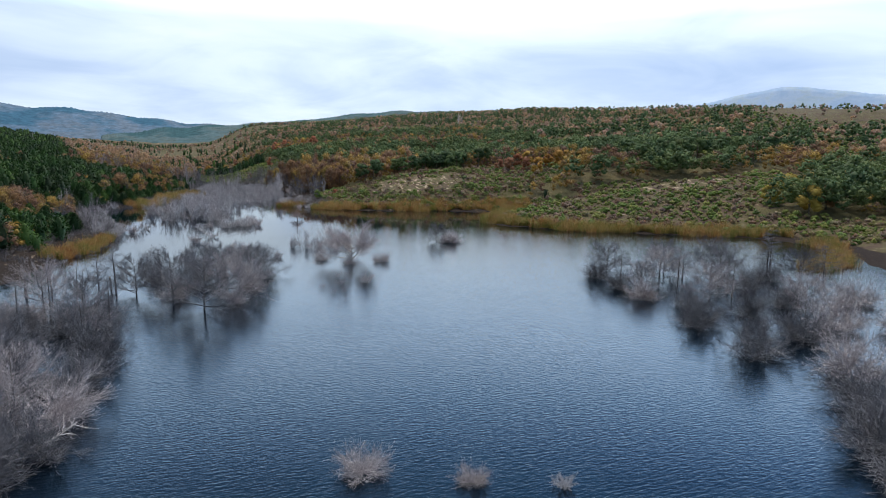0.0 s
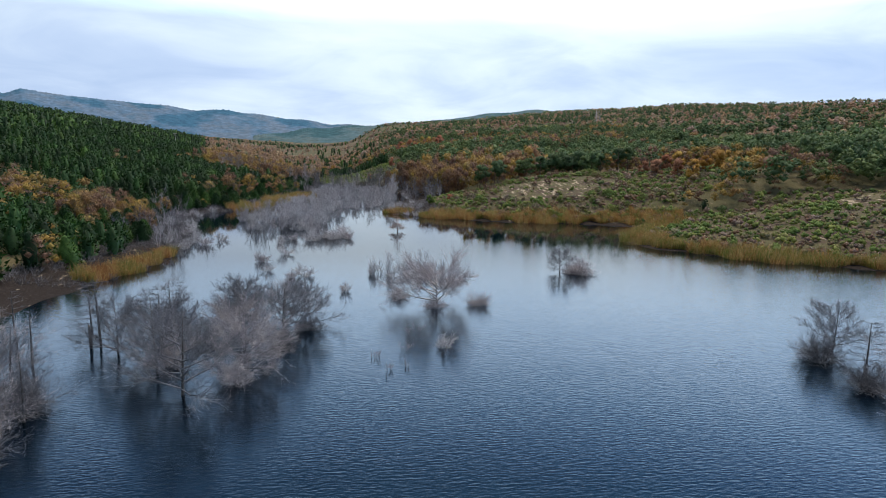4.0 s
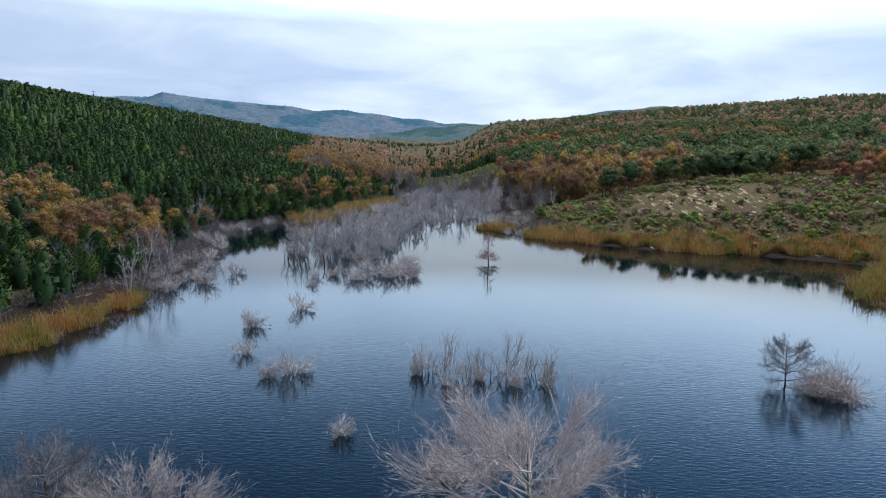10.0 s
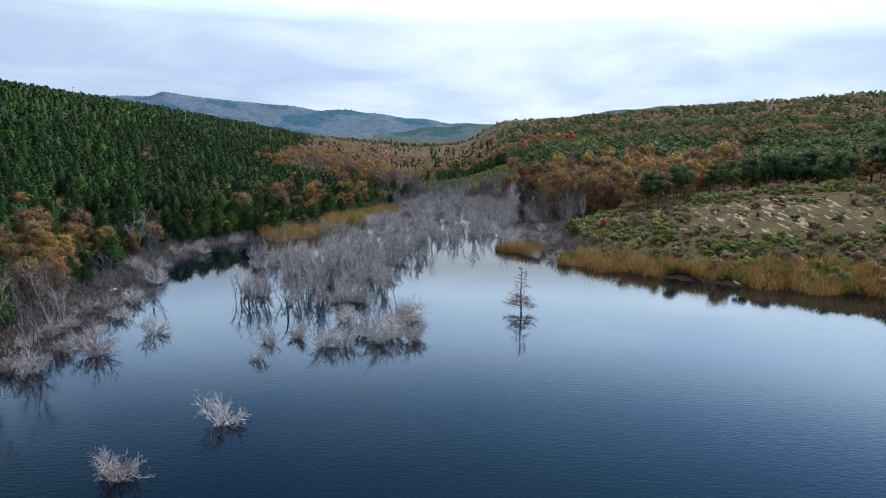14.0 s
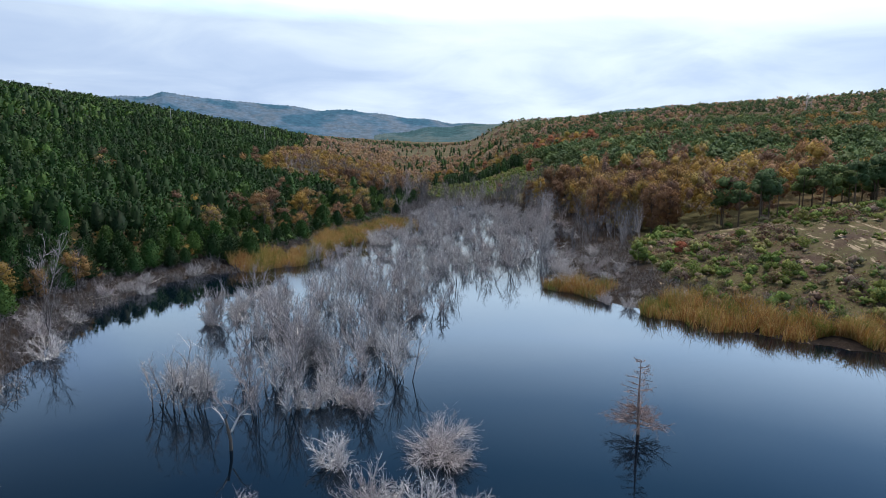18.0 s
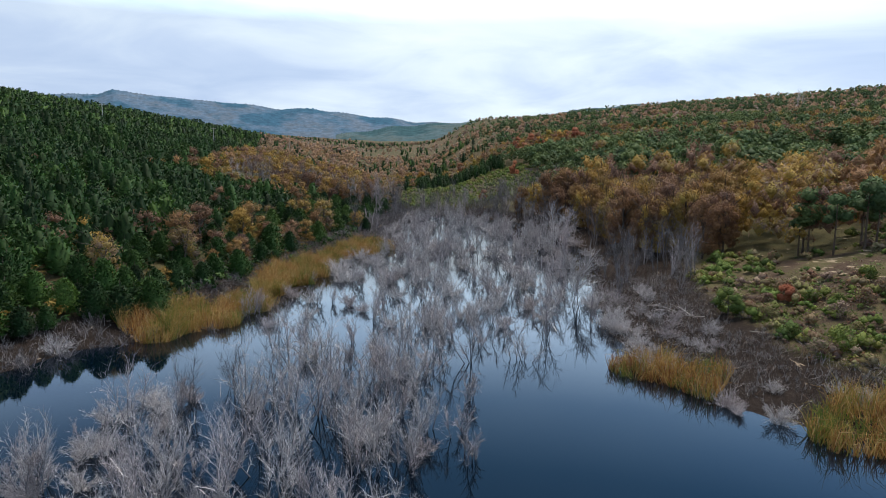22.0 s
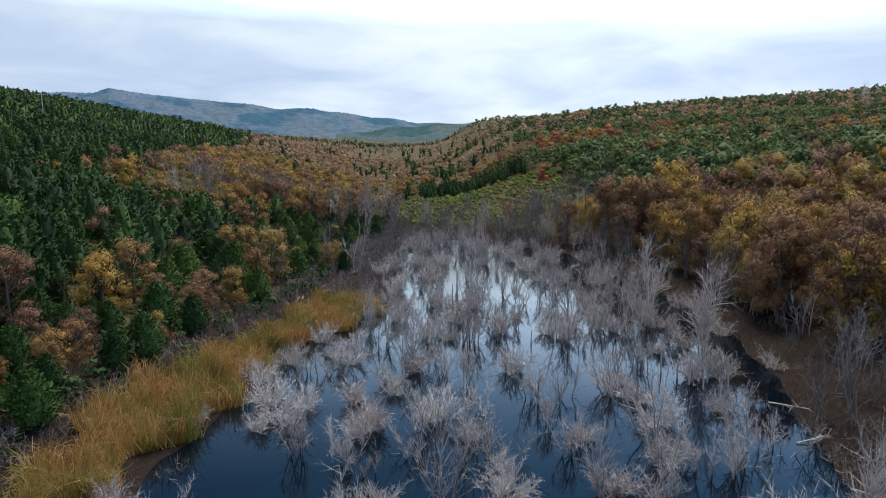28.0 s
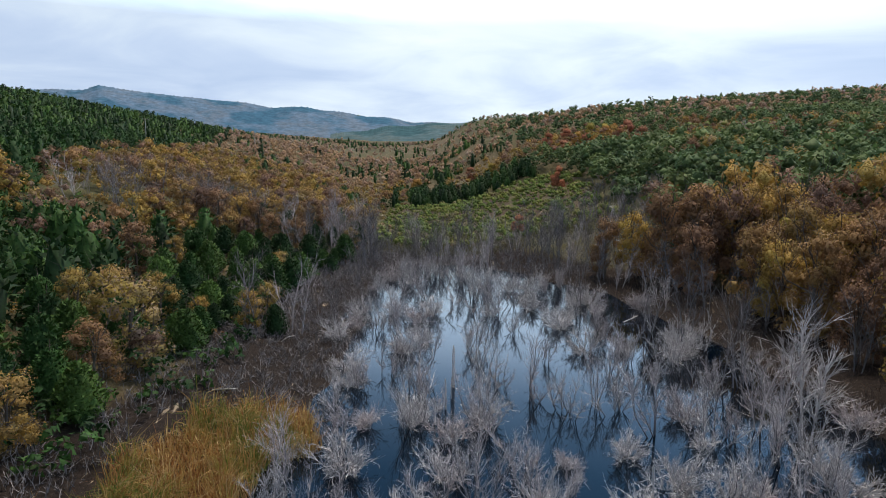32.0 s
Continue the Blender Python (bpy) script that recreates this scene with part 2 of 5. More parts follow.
RUSTTWIG = bark_material("rusty_brown_twigs", (0.20, 0.130, 0.110), (0.48, 0.345, 0.300))
DEADWOOD = bark_material("wet_dead_trunk", (0.045, 0.04, 0.038), (0.16, 0.14, 0.125))
BLEACHED = bark_material("bleached_dead_wood", (0.35, 0.32, 0.29), (0.62, 0.58, 0.54))
FRESHWOOD = bark_material("freshly_split_wood", (0.45, 0.24, 0.06), (0.65, 0.38, 0.12))
DARKBRUSH = bark_material("dark_brown_brush", (0.045, 0.033, 0.029), (0.19, 0.135, 0.110))
BRUSH = bark_material("grey_shore_brush", (0.065, 0.058, 0.059), (0.40, 0.365, 0.365))
CONCRETE = bark_material("weathered_concrete", (0.38, 0.37, 0.35), (0.55, 0.54, 0.51), 1.5)

# ---------------------------------------------------------------- ground and lake plan

# the water's edge on both banks: x by y
LY = [-300, -60, 0, 60, 101, 118, 134, 157, 172, 187, 203, 214, 221, 240, 252, 264, 274, 289, 305, 325, 345, 356, 420, 520, 700, 1000]
LX = [-90, -66, -52, -44, -37, -32, -33, -36, -40, -45, -45, -41, -31, -23, -22, -19, -16.5, -11.5, -12, -13, -9, 0, -12, -28, -45, -80]
RY = [-300, -60, 0, 39, 62, 80, 92, 104, 114, 124, 134, 146, 152, 160, 167, 174, 181, 192, 205, 222, 236, 257, 271, 302, 330, 345, 356]
RX = [120, 84, 84, 96, 110, 108, 92, 78, 69, 63, 62, 66, 88, 76, 66, 47, 35, 25, 17, 17, 19, 25, 27, 27, 21, 10, 0]


def sstep(a, b, v):
    t = np.clip((v - a) / (b - a), 0, 1)
    return t * t * (3 - 2 * t)


def waves(x, y, s, seed):
    r = np.random.RandomState(seed)
    o = 0 * x
    for k in range(6):
        a, l = r.uniform(0, 6.28), s * r.uniform(0.6, 1.7)
        o = o + np.sin((x * np.cos(a) + y * np.sin(a)) * 6.283 / l + r.uniform(0, 6.28))
    return o / 6


def banks(x, y):
    """Metres beyond the water's edge: left bank, right bank, upper end, nearest."""
    n = 1.5 * waves(x, y, 15, 61) + 1.0 * waves(x, y, 6.5, 62)
    dl, dr = np.interp(y, LY, LX) - x + n, x - np.interp(y, RY, RX) + n
    over = np.maximum(y - 352 + 1.5 * n, 0)
    d = np.maximum(np.maximum(dl, dr), np.where(y > 350, over, -99))
    return dl, dr, over, np.maximum(d, -320 - y)


def height(x, y):
    dl, dr, ov, d = banks(x, y)
    sl, sr = np.maximum(dl - 4, 0), np.maximum(dr - 6, 0)
    floor = -1.6 * sstep(0, -8, d) + 0.5 * sstep(0, 6, d)
    yy = np.maximum(y - 360, 0)
    base = 0.012 * yy + 0.022 * np.maximum(yy - 120, 0) * sstep(120, 500, yy)
    side = sstep(-45, 70, x) * sstep(-0.06, 0.12, x / np.maximum(yy, 300))
    base = np.minimum(base, 34) + side * (0.086 * np.clip(y - 335, 0, 270) + 0.004 * np.clip(y - 700, 0, 1400)) * (1 - 0.6 * sstep(400, 1200, x))
    gl = 1 - 0.70 * sstep(560, 1250, y)
    left = (111 * (1 - np.exp(-(sl / 380) ** 1.2)) + 0.004 * np.minimum(sl, 700)) * gl
    right = 12.0 * (1 - np.exp(-(sr / 52) ** 1.3)) + 0.05 * np.minimum(np.maximum(sr - 70, 0), 900)
    right = right * (0.55 + 0.45 * sstep(60, 170, y)) + 9 * sstep(130, 420, x) * sstep(150, 400, y)
    rough = (1.2 * waves(x, y, 60, 3) + 0.5 * waves(x, y, 22, 4)) * sstep(12, 60, d) + 7 * waves(x, y, 330, 5) * sstep(120, 450, d) + 3.0 * np.exp(-(((x - 72) / 24) ** 2 + ((y - 221) / 20) ** 2))
    return floor + np.where(d > 0, base * sstep(0, 1, ov) + left + right + rough, 0)


def ground_z(x, y):
    return float(height(np.array([float(x)]), np.array([float(y)]))[0])


# ---------------------------------------------------------------- mesh helpers
def fast_mesh(name, verts, faces, mat, tint=None, smooth=False, normals=None):
    """One mesh from arrays; faces is an (n, 3) or (n, 4) array."""
    me = bpy.data.meshes.new(name)
    verts, faces = np.asarray(verts, np.float32), np.asarray(faces, np.int32)
    k = faces.shape[1]
    me.vertices.add(len(verts))
    me.vertices.foreach_set("co", verts.ravel())
    me.loops.add(faces.size)
    me.loops.foreach_set("vertex_index", faces.ravel())
    me.polygons.add(len(faces))
    me.polygons.foreach_set("loop_start", np.arange(0, faces.size, k, dtype=np.int32))
    if smooth:
        me.polygons.foreach_set("use_smooth", np.ones(len(faces), bool))
    if tint is not None:
        at = me.attributes.new("tint", "FLOAT", "POINT")
        at.data.foreach_set("value", np.asarray(tint, np.float32))
    me.update(calc_edges=True)
    if normals is not None:
        me.normals_split_custom_set_from_vertices(np.asarray(normals, np.float32))
    me.materials.append(mat)
    return me


def part(name, geo, mat, parent, label=""):
    ob = new(name, fast_mesh(name, geo[0], geo[1], mat, normals=geo[2] if len(geo) > 2 else None))
    ob.parent = parent
    return tagged(ob, label)


def join(*geos):
    vs, fs, n = [], [], 0
    for v, f in geos:
        vs.append(v)
        fs.append(f + n)
        n += len(v)
    return np.concatenate(vs), np.concatenate(fs)


def unit(a):
    return a / np.maximum(np.linalg.norm(a, axis=-1, keepdims=True), 1e-9)


def perp(d, rng):
    r = rng.normal(size=d.shape)
    return unit(np.cross(d, r))


def tubes(P, M, E, r0, r1, sides=4):
    """Tapered, bent limbs, each from P by M to E."""
    n = len(P)
    ax = unit(E - P)
    a = unit(np.cross(ax, np.where(np.abs(ax[:, 2:3]) > 0.9, [[1.0, 0, 0]], [[0, 0, 1.0]])))
    b = np.cross(ax, a)
    ang = np.arange(sides) * 2 * np.pi / sides
    ring = np.cos(ang)[None, :, None] * a[:, None] + np.sin(ang)[None, :, None] * b[:, None]
    r0, r1 = np.broadcast_to(r0, n)[:, None, None], np.broadcast_to(r1, n)[:, None, None]
    V = np.concatenate([P[:, None] + ring * r0, M[:, None] + ring * (0.6 * r0 + 0.4 * r1), E[:, None] + ring * r1], 1)
    f = []
    for lev in range(2):
        for s in range(sides):
            q, w = lev * sides + s, lev * sides + (s + 1) % sides
            f += [(q, w, w + sides), (q, w + sides, q + sides)]
    F = (np.array(f)[None] + (np.arange(n) * 3 * sides)[:, None, None]).reshape(-1, 3)
    return V.reshape(-1, 3), F


def twig_blades(P, M, E, w, rng):
    """Fine twigs: slim tapered slivers, bent once."""
    n = len(P)
    s = perp(unit(E - P), rng) * np.broadcast_to(w, n)[:, None] * 0.5
    V = np.stack([P - s, P + s, M - s * 0.75, M + s * 0.75, E], 1)
    F = np.array([(0, 1, 3), (0, 3, 2), (2, 3, 4)])
    return V.reshape(-1, 3), (F[None] + (np.arange(n) * 5)[:, None, None]).reshape(-1, 3)


def slivers(P, E, w, rng):
    n = len(P)
    s = perp(unit(E - P), rng) * np.broadcast_to(w, n)[:, None] * 0.5
    return np.stack([P - s, P + s, E], 1).reshape(-1, 3), np.arange(3 * n).reshape(n, 3)


def branch(P, D, L, rng, bend=0.25, lift=0.0):
    """Ends of bent branches that start at P along D."""
    M = P + D * (L * 0.5)[:, None]
    D2 = unit(D + rng.normal(size=D.shape) * bend + np.array([0, 0, lift]))
    return M, M + D2 * (L * 0.5)[:, None]


def sprout(P, M, E, n, rng, spread, factor, lift=0.0, t0=0.25):
    """n side branches from each bent branch."""
    k = len(P)
    t = rng.uniform(t0, 1, (k, n))
    lo = t < 0.5
    a = np.where(lo[..., None], P[:, None], M[:, None])
    b = np.where(lo[..., None], M[:, None], E[:, None])
    u = np.where(lo, t * 2, t * 2 - 1)[..., None]
    S = (a + (b - a) * u).reshape(-1, 3)
    D = unit((b - a).reshape(-1, 3))
    D = unit(D + rng.normal(size=D.shape) * spread + np.array([0, 0, lift]))
    L = np.repeat(np.linalg.norm(E - P, axis=1), n) * factor * rng.uniform(0.55, 1.15, k * n)
    return S, D, L


def leaf_quads(C, N, size, rng, aspect=0.6):
    """Leaf sprays at C that face about N: pairs of triangles with a fold."""
    n = len(C)
    N = unit(N + rng.normal(size=N.shape) * 0.55)
    a = perp(N, rng)
    b = np.cross(N, a)
    s = np.broadcast_to(size, n)[:, None] * rng.uniform(0.6, 1.25, (n, 1))
    V = np.stack([C - a * s * 0.5, C - b * s * 0.5 * aspect + N * s * 0.12, C + a * s * 0.5, C + b * s * 0.5 * aspect + N * s * 0.12], 1)
    F = np.array([(0, 1, 2), (0, 2, 3)])
    return V.reshape(-1, 3), (F[None] + (np.arange(n) * 4)[:, None, None]).reshape(-1, 3)


def leaf_tris(C, N, size, rng):
    """Leaf sprays at C that face about N: one triangle each."""
    n = len(C)
    N = unit(N + rng.normal(size=N.shape) * 0.5)
    a = perp(N, rng)
    b = np.cross(N, a)
    s = np.broadcast_to(size, n)[:, None] * rng.uniform(0.6, 1.3, (n, 1)) * 0.62
    V = np.stack([C + a * s, C - a * s * 0.5 + b * s * 0.75, C - a * s * 0.5 - b * s * 0.75], 1)
    return V.reshape(-1, 3), np.arange(3 * n).reshape(n, 3)


def rounded(V, F, out):
    """Turns each leaf outwards and lets the crown shade as one round form."""
    g = unit(np.cross(V[1::3] - V[0::3], V[2::3] - V[0::3]))
    back = np.nonzero((g * out).sum(1) < 0)[0]
    F = F.copy()
    F[back] = F[back][:, [0, 2, 1]]
    g[back] *= -1
    return V, F, np.repeat(unit(0.75 * g + out), 3, 0)


# ---------------------------------------------------------------- plants
def needle_tufts(C, D, size, rng):
    """Needle tufts: slim triangles that point along D."""
    n = len(C)
    D = unit(D + rng.normal(size=D.shape) * 0.45)
    s = np.broadcast_to(size, n)[:, None] * rng.uniform(0.6, 1.3, (n, 1))
    a = perp(D, rng) * s * 0.34
    V = np.stack([C - D * s * 0.35 - a, C - D * s * 0.35 + a, C + D * s * 0.65], 1)
    return V.reshape(-1, 3), np.arange(3 * n).reshape(n, 3)


def join_shaded(*geos):
    """Joins geometry that carries its own normals."""
    n, vs, fs, ns = 0, [], [], []
    for v, f, o in geos:
        vs.append(v)
        fs.append(f + n)
        ns.append(o)
        n += len(v)
    return np.concatenate(vs), np.concatenate(fs), np.concatenate(ns)


def shell(rng, rings, seg, radius, z, rough):
    """An uneven closed body of rings round the z axis, pointed at the top."""
    a = (np.arange(seg)[None] + 0.5 * (np.arange(rings) % 2)[:, None]) * 2 * np.pi / seg + rng.normal(0, 0.10, (rings, seg))
    q = radius[:, None] * rng.uniform(1 - rough, 1 + rough, (rings, seg))
    zz = z[:-1, None] + rng.normal(0, 0.25, (rings, seg)) * np.abs(np.diff(z))[:, None]
    V = np.concatenate([np.stack([np.cos(a) * q, np.sin(a) * q, zz], -1).reshape(-1, 3), [[0, 0, z[-1]]]])
    f = []
    for i in range(rings):
        for k in range(seg):
            p, w = i * seg + k, i * seg + (k + 1) % seg
            f += [(p, w, p + seg), (w, w + seg, p + seg)] if i < rings - 1 else [(p, w, rings * seg)]
    N = np.concatenate([np.stack([np.cos(a), np.sin(a), 0.5 + 0 * a], -1).reshape(-1, 3), [[0, 0, 1.0]]])
    N[:rings * seg, 2] = np.repeat(np.linspace(0.15, 1.0, rings), seg)
    return V, np.array(f), unit(N)


def pine_crown(rng, n, h, r, size, low=0.12, tip=0.45, rings=4, seg=7):
    """A pine's crown: a lumpy body of boughs, with needle sprays standing out of it."""
    def prof(u):
        return np.minimum((1 - u) ** tip * 1.12, 0.62 + 1.6 * u)
    u = np.linspace(0.0, 0.90, rings)
    body = shell(rng, rings, seg, 0.60 * r * prof(u), h * (low + (0.94 - low) * np.append(u, 0.98)), 0.26)
    t = rng.uniform(0, 1, n) ** 1.1
    ang = rng.uniform(0, 2 * np.pi, n)
    rad = r * (prof(t) * rng.uniform(0.5, 1.10, n) + 0.02)
    C = np.stack([np.cos(ang) * rad, np.sin(ang) * rad, h * (low + (1 - low) * t) + rng.normal(0, 0.10, n)], 1)
    N = unit(np.stack([np.cos(ang), np.sin(ang), 0.35 + 1.0 * t], 1))
    V, F = needle_tufts(C, N, size, rng)
    return join_shaded(body, rounded(V, F, unit(N + rng.normal(size=(n, 3)) * 0.28)))


ICO = unit(np.array([(s1, g * s2, 0) for s1 in (-1, 1) for g in (1.618,) for s2 in (-1, 1)] + [(0, s1, g * s2) for s1 in (-1, 1) for g in (1.618,) for s2 in (-1, 1)]
                    + [(g * s2, 0, s1) for s1 in (-1, 1) for g in (1.618,) for s2 in (-1, 1)]))
ICO_F = np.array([(i, j, k) if np.dot(np.cross(ICO[j] - ICO[i], ICO[k] - ICO[i]), ICO[i]) > 0 else (i, k, j)
                  for i in range(12) for j in range(i + 1, 12) for k in range(j + 1, 12)
                  if max(np.linalg.norm(ICO[i] - ICO[j]), np.linalg.norm(ICO[j] - ICO[k]), np.linalg.norm(ICO[i] - ICO[k])) < 1.1])
OCT = np.array([(1, 0, 0), (-1, 0, 0), (0, 1, 0), (0, -1, 0), (0, 0, 1), (0, 0, -1)], float)
OCT_F = np.array([(0, 2, 4), (2, 1, 4), (1, 3, 4), (3, 0, 4), (2, 0, 5), (1, 2, 5), (3, 1, 5), (0, 3, 5)])


def blob_crown(rng, n, h, r, size, low=0.25, lobes=9, body=0.0, fine=True):
    """A broad-leaved crown of uneven lobes with gaps between them."""
    a = rng.uniform(0, 2 * np.pi, lobes)
    z = rng.uniform(0.12, 0.9, lobes)
    rr = r * 0.62 * np.sqrt(np.maximum(1 - ((z - 0.4) / 0.62) ** 2, 0.05)) * rng.uniform(0.6, 1.15, lobes)
    L = np.stack([np.cos(a) * rr, np.sin(a) * rr, h * (low + (1 - low) * z) - 0.12 * h], 1)
    L[0] = (0, 0, h * 0.8)
    R = r * rng.uniform(0.34, 0.56, lobes) * (0.8 if lobes > 14 else 1.0)
    k = rng.integers(0, lobes, n)
    d = unit(rng.normal(size=(n, 3)))
    d[:, 2] = np.where(d[:, 2] < -0.35, -d[:, 2], d[:, 2])
    C = L[k] + d * (R[k] * rng.uniform(0.45, 1.05, n) ** 0.6)[:, None] * np.array([1, 1, 0.85])
    C[:, 2] = np.clip(C[:, 2], 0.1 * h, None)
    V, F = leaf_tris(C, d + np.array([0, 0, 0.3]), size, rng)
    out = unit((0.4 if lobes > 14 else 0.8) * d + 0.7 * unit(C - np.array([0, 0, 0.45 * h])) + rng.normal(size=(n, 3)) * 0.25)
    leaves = rounded(V, F, out)
    if not body:
        return leaves
    # the leafy mass inside each lobe
    U, UF = (ICO, ICO_F) if fine else (OCT, OCT_F)
    W = L[:, None] + U[None] * (R * body)[:, None, None] * rng.uniform(0.75, 1.2, (lobes, len(U), 1)) * np.array([1, 1, 0.85])
    W[..., 2] = np.clip(W[..., 2], 0.08 * h, None)
    N = unit(U[None] + 0.5 * unit(L - np.array([0, 0, 0.45 * h]))[:, None] + np.array([0, 0, 0.1]))
    WF = (UF[None] + (np.arange(lobes) * len(U))[:, None, None]).reshape(-1, 3)
    return join_shaded((W.reshape(-1, 3), WF, N.reshape(-1, 3)), leaves)


def oak_limbs(rng, h, r, trunk=0.16, n=9):
    P = np.array([[0, 0, -0.4]])
    M = np.array([[rng.normal(0, 0.1), rng.normal(0, 0.1), h * 0.3]])
    E = np.array([[rng.normal(0, 0.25), rng.normal(0, 0.25), h * 0.62]])
    g = [tubes(P, M, E, trunk, trunk * 0.45, 6)]
    S, D, L = sprout(P, M, E, n, rng, 0.55, 0.75, 0.15, 0.35)
    M1, E1 = branch(S, D, L, rng, 0.3, 0.2)
    g.append(tubes(S, M1, E1, trunk * 0.4, trunk * 0.08, 3))
    S2, D2, L2 = sprout(S, M1, E1, 4, rng, 0.5, 0.55, 0.15)
    M2, E2 = branch(S2, D2, L2, rng)
    g.append(twig_blades(S2, M2, E2, trunk * 0.22, rng))
    return join(*g)


def pine_stem(rng, h, rad=0.11):
    P, E = np.array([[0, 0, -0.4]]), np.array([[rng.normal(0, 0.1), rng.normal(0, 0.1), h * 0.97]])
    M = (P + E) / 2 + rng.normal(0, 0.06, (1, 3))
    g = [tubes(P, M, E, rad, 0.02, 6)]
    S, D, L = sprout(P, M, E, 14, rng, 0.0, 0.0, 0.0, 0.15)
    a = rng.uniform(0, 6.28, len(S))
    D = unit(np.stack([np.cos(a), np.sin(a), 0.25 + 0 * a], 1))
    L = 0.22 * h * (1.05 - S[:, 2] / h)
    M1, E1 = branch(S, D, L, rng, 0.1)
    g.append(tubes(S, M1, E1, rad * 0.25, 0.008, 3))
    return join(*g)


def bush_geo(rng, h, r, stems, n1, n2, n3, w=0.022, droop=-0.10, open_=1.25):
    """A leafless many-stemmed bush: stems and, apart, its haze of twigs."""
    a = rng.uniform(0, 2 * np.pi, stems)
    tilt = np.sqrt(rng.uniform(0.0, 1, stems)) * open_
    hw = h / max(r, 0.01)
    D = unit(np.stack([np.cos(a) * np.sin(tilt), np.sin(a) * np.sin(tilt), np.cos(tilt) * max(hw, 0.55) + 0.12], 1))
    P = np.stack([rng.normal(0, 0.10 * r, stems), rng.normal(0, 0.10 * r, stems), np.full(stems, -0.35)], 1)
    reach = np.sqrt((D[:, 0] ** 2 + D[:, 1] ** 2) * r * r + (D[:, 2] * h) ** 2)
    L = reach * rng.uniform(0.62, 0.9, stems)
    M, E = branch(P, D, L, rng, 0.18, droop)
    g = [tubes(P, M, E, rng.uniform(0.022, 0.05, stems) * (0.5 + r / 4), 0.008, 3)]
    Sh, Dh, Lh = sprout(P, M, E, 14 if r > 2 else 6, rng, 0.75, 0.45, -0.25, 0.05)
    Mh, Eh = branch(Sh, Dh, Lh, rng, 0.4)
    Mh[:, 2], Eh[:, 2] = np.maximum(Mh[:, 2], 0.03), np.maximum(Eh[:, 2], 0.03)
    g.append(twig_blades(Sh, Mh, Eh, w * 1.8, rng))
    if r > 2:
        # dead tangle low over the water
        k = int(30 * r * r)
        a, q = rng.uniform(0, 6.28, k), r * 0.55 * np.sqrt(rng.uniform(0, 1, k))
        C = np.stack([np.cos(a) * q, np.sin(a) * q, 0.03 + rng.uniform(0, 1, k) * (0.30 * h) * (1.1 - q / r)], 1)
        Dl = unit(rng.normal(size=(k, 3)) * np.array([1, 1, 0.35]) + 0.5 * np.stack([np.cos(a), np.sin(a), 0 * a], 1))
        Ml, El = branch(C, Dl, rng.uniform(0.7, 1.8, k), rng, 0.4)
        Ml[:, 2], El[:, 2] = np.maximum(Ml[:, 2], 0.02), np.maximum(El[:, 2], 0.02)
        g.append(twig_blades(C, Ml, El, 0.032, rng))
    S, D, L = sprout(P, M, E, n1, rng, 0.42, 0.50, 0.06, 0.2)
    M1, E1 = branch(S, D, L, rng, 0.25, 0.0)
    first = twig_blades(S, M1, E1, w * 1.3, rng)
    S2, D2, L2 = sprout(S, M1, E1, n2, rng, 0.45, 0.62, 0.05)
    M2, E2 = branch(S2, D2, L2, rng, 0.25)
    tw = [first, slivers(S2, E2, w * 1.1, rng)]
    if n3:
        S3, D3, L3 = sprout(S2, M2, E2, n3, rng, 0.4, 0.55, 0.05)
        tw.append(slivers(S3, S3 + D3 * L3[:, None], w * 0.85, rng))
    tw = join(*tw)
    tw[0][:, 2] = np.maximum(tw[0][:, 2], 0.02)
    return join(*g), tw


def sapling_geo(rng, h, stems, n1, n2, w=0.022, lean=0.24, spread=0.9):
    """Slender leafless young trees grown from one stool."""
    P = np.stack([rng.normal(0, spread * 0.5, stems), rng.normal(0, spread * 0.5, stems), np.full(stems, -0.5)], 1)
    if stems == 1:
        P[:, :2] = 0
    D = unit(np.stack([rng.normal(0, lean, stems), rng.normal(0, lean, stems), np.ones(stems)], 1))
    L = h * rng.uniform(0.6, 1.05, stems)
    M, E = branch(P, D, L, rng, 0.14)
    g = [tubes(P[i:i + 1], M[i:i + 1], E[i:i + 1], 0.026 + 0.008 * L[i:i + 1], 0.008, 4) for i in range(stems)]
    S, D, L = sprout(P, M, E, n1, rng, 0.5, 0.34, 0.15, 0.2)
    M1, E1 = branch(S, D, L, rng, 0.22, 0.12)
    tw = [twig_blades(S, M1, E1, w * 1.9, rng)]
    S2, D2, L2 = sprout(S, M1, E1, n2, rng, 0.5, 0.6, 0.12)
    tw.append(slivers(S2, S2 + D2 * L2[:, None], w, rng))
    return g, join(*tw)


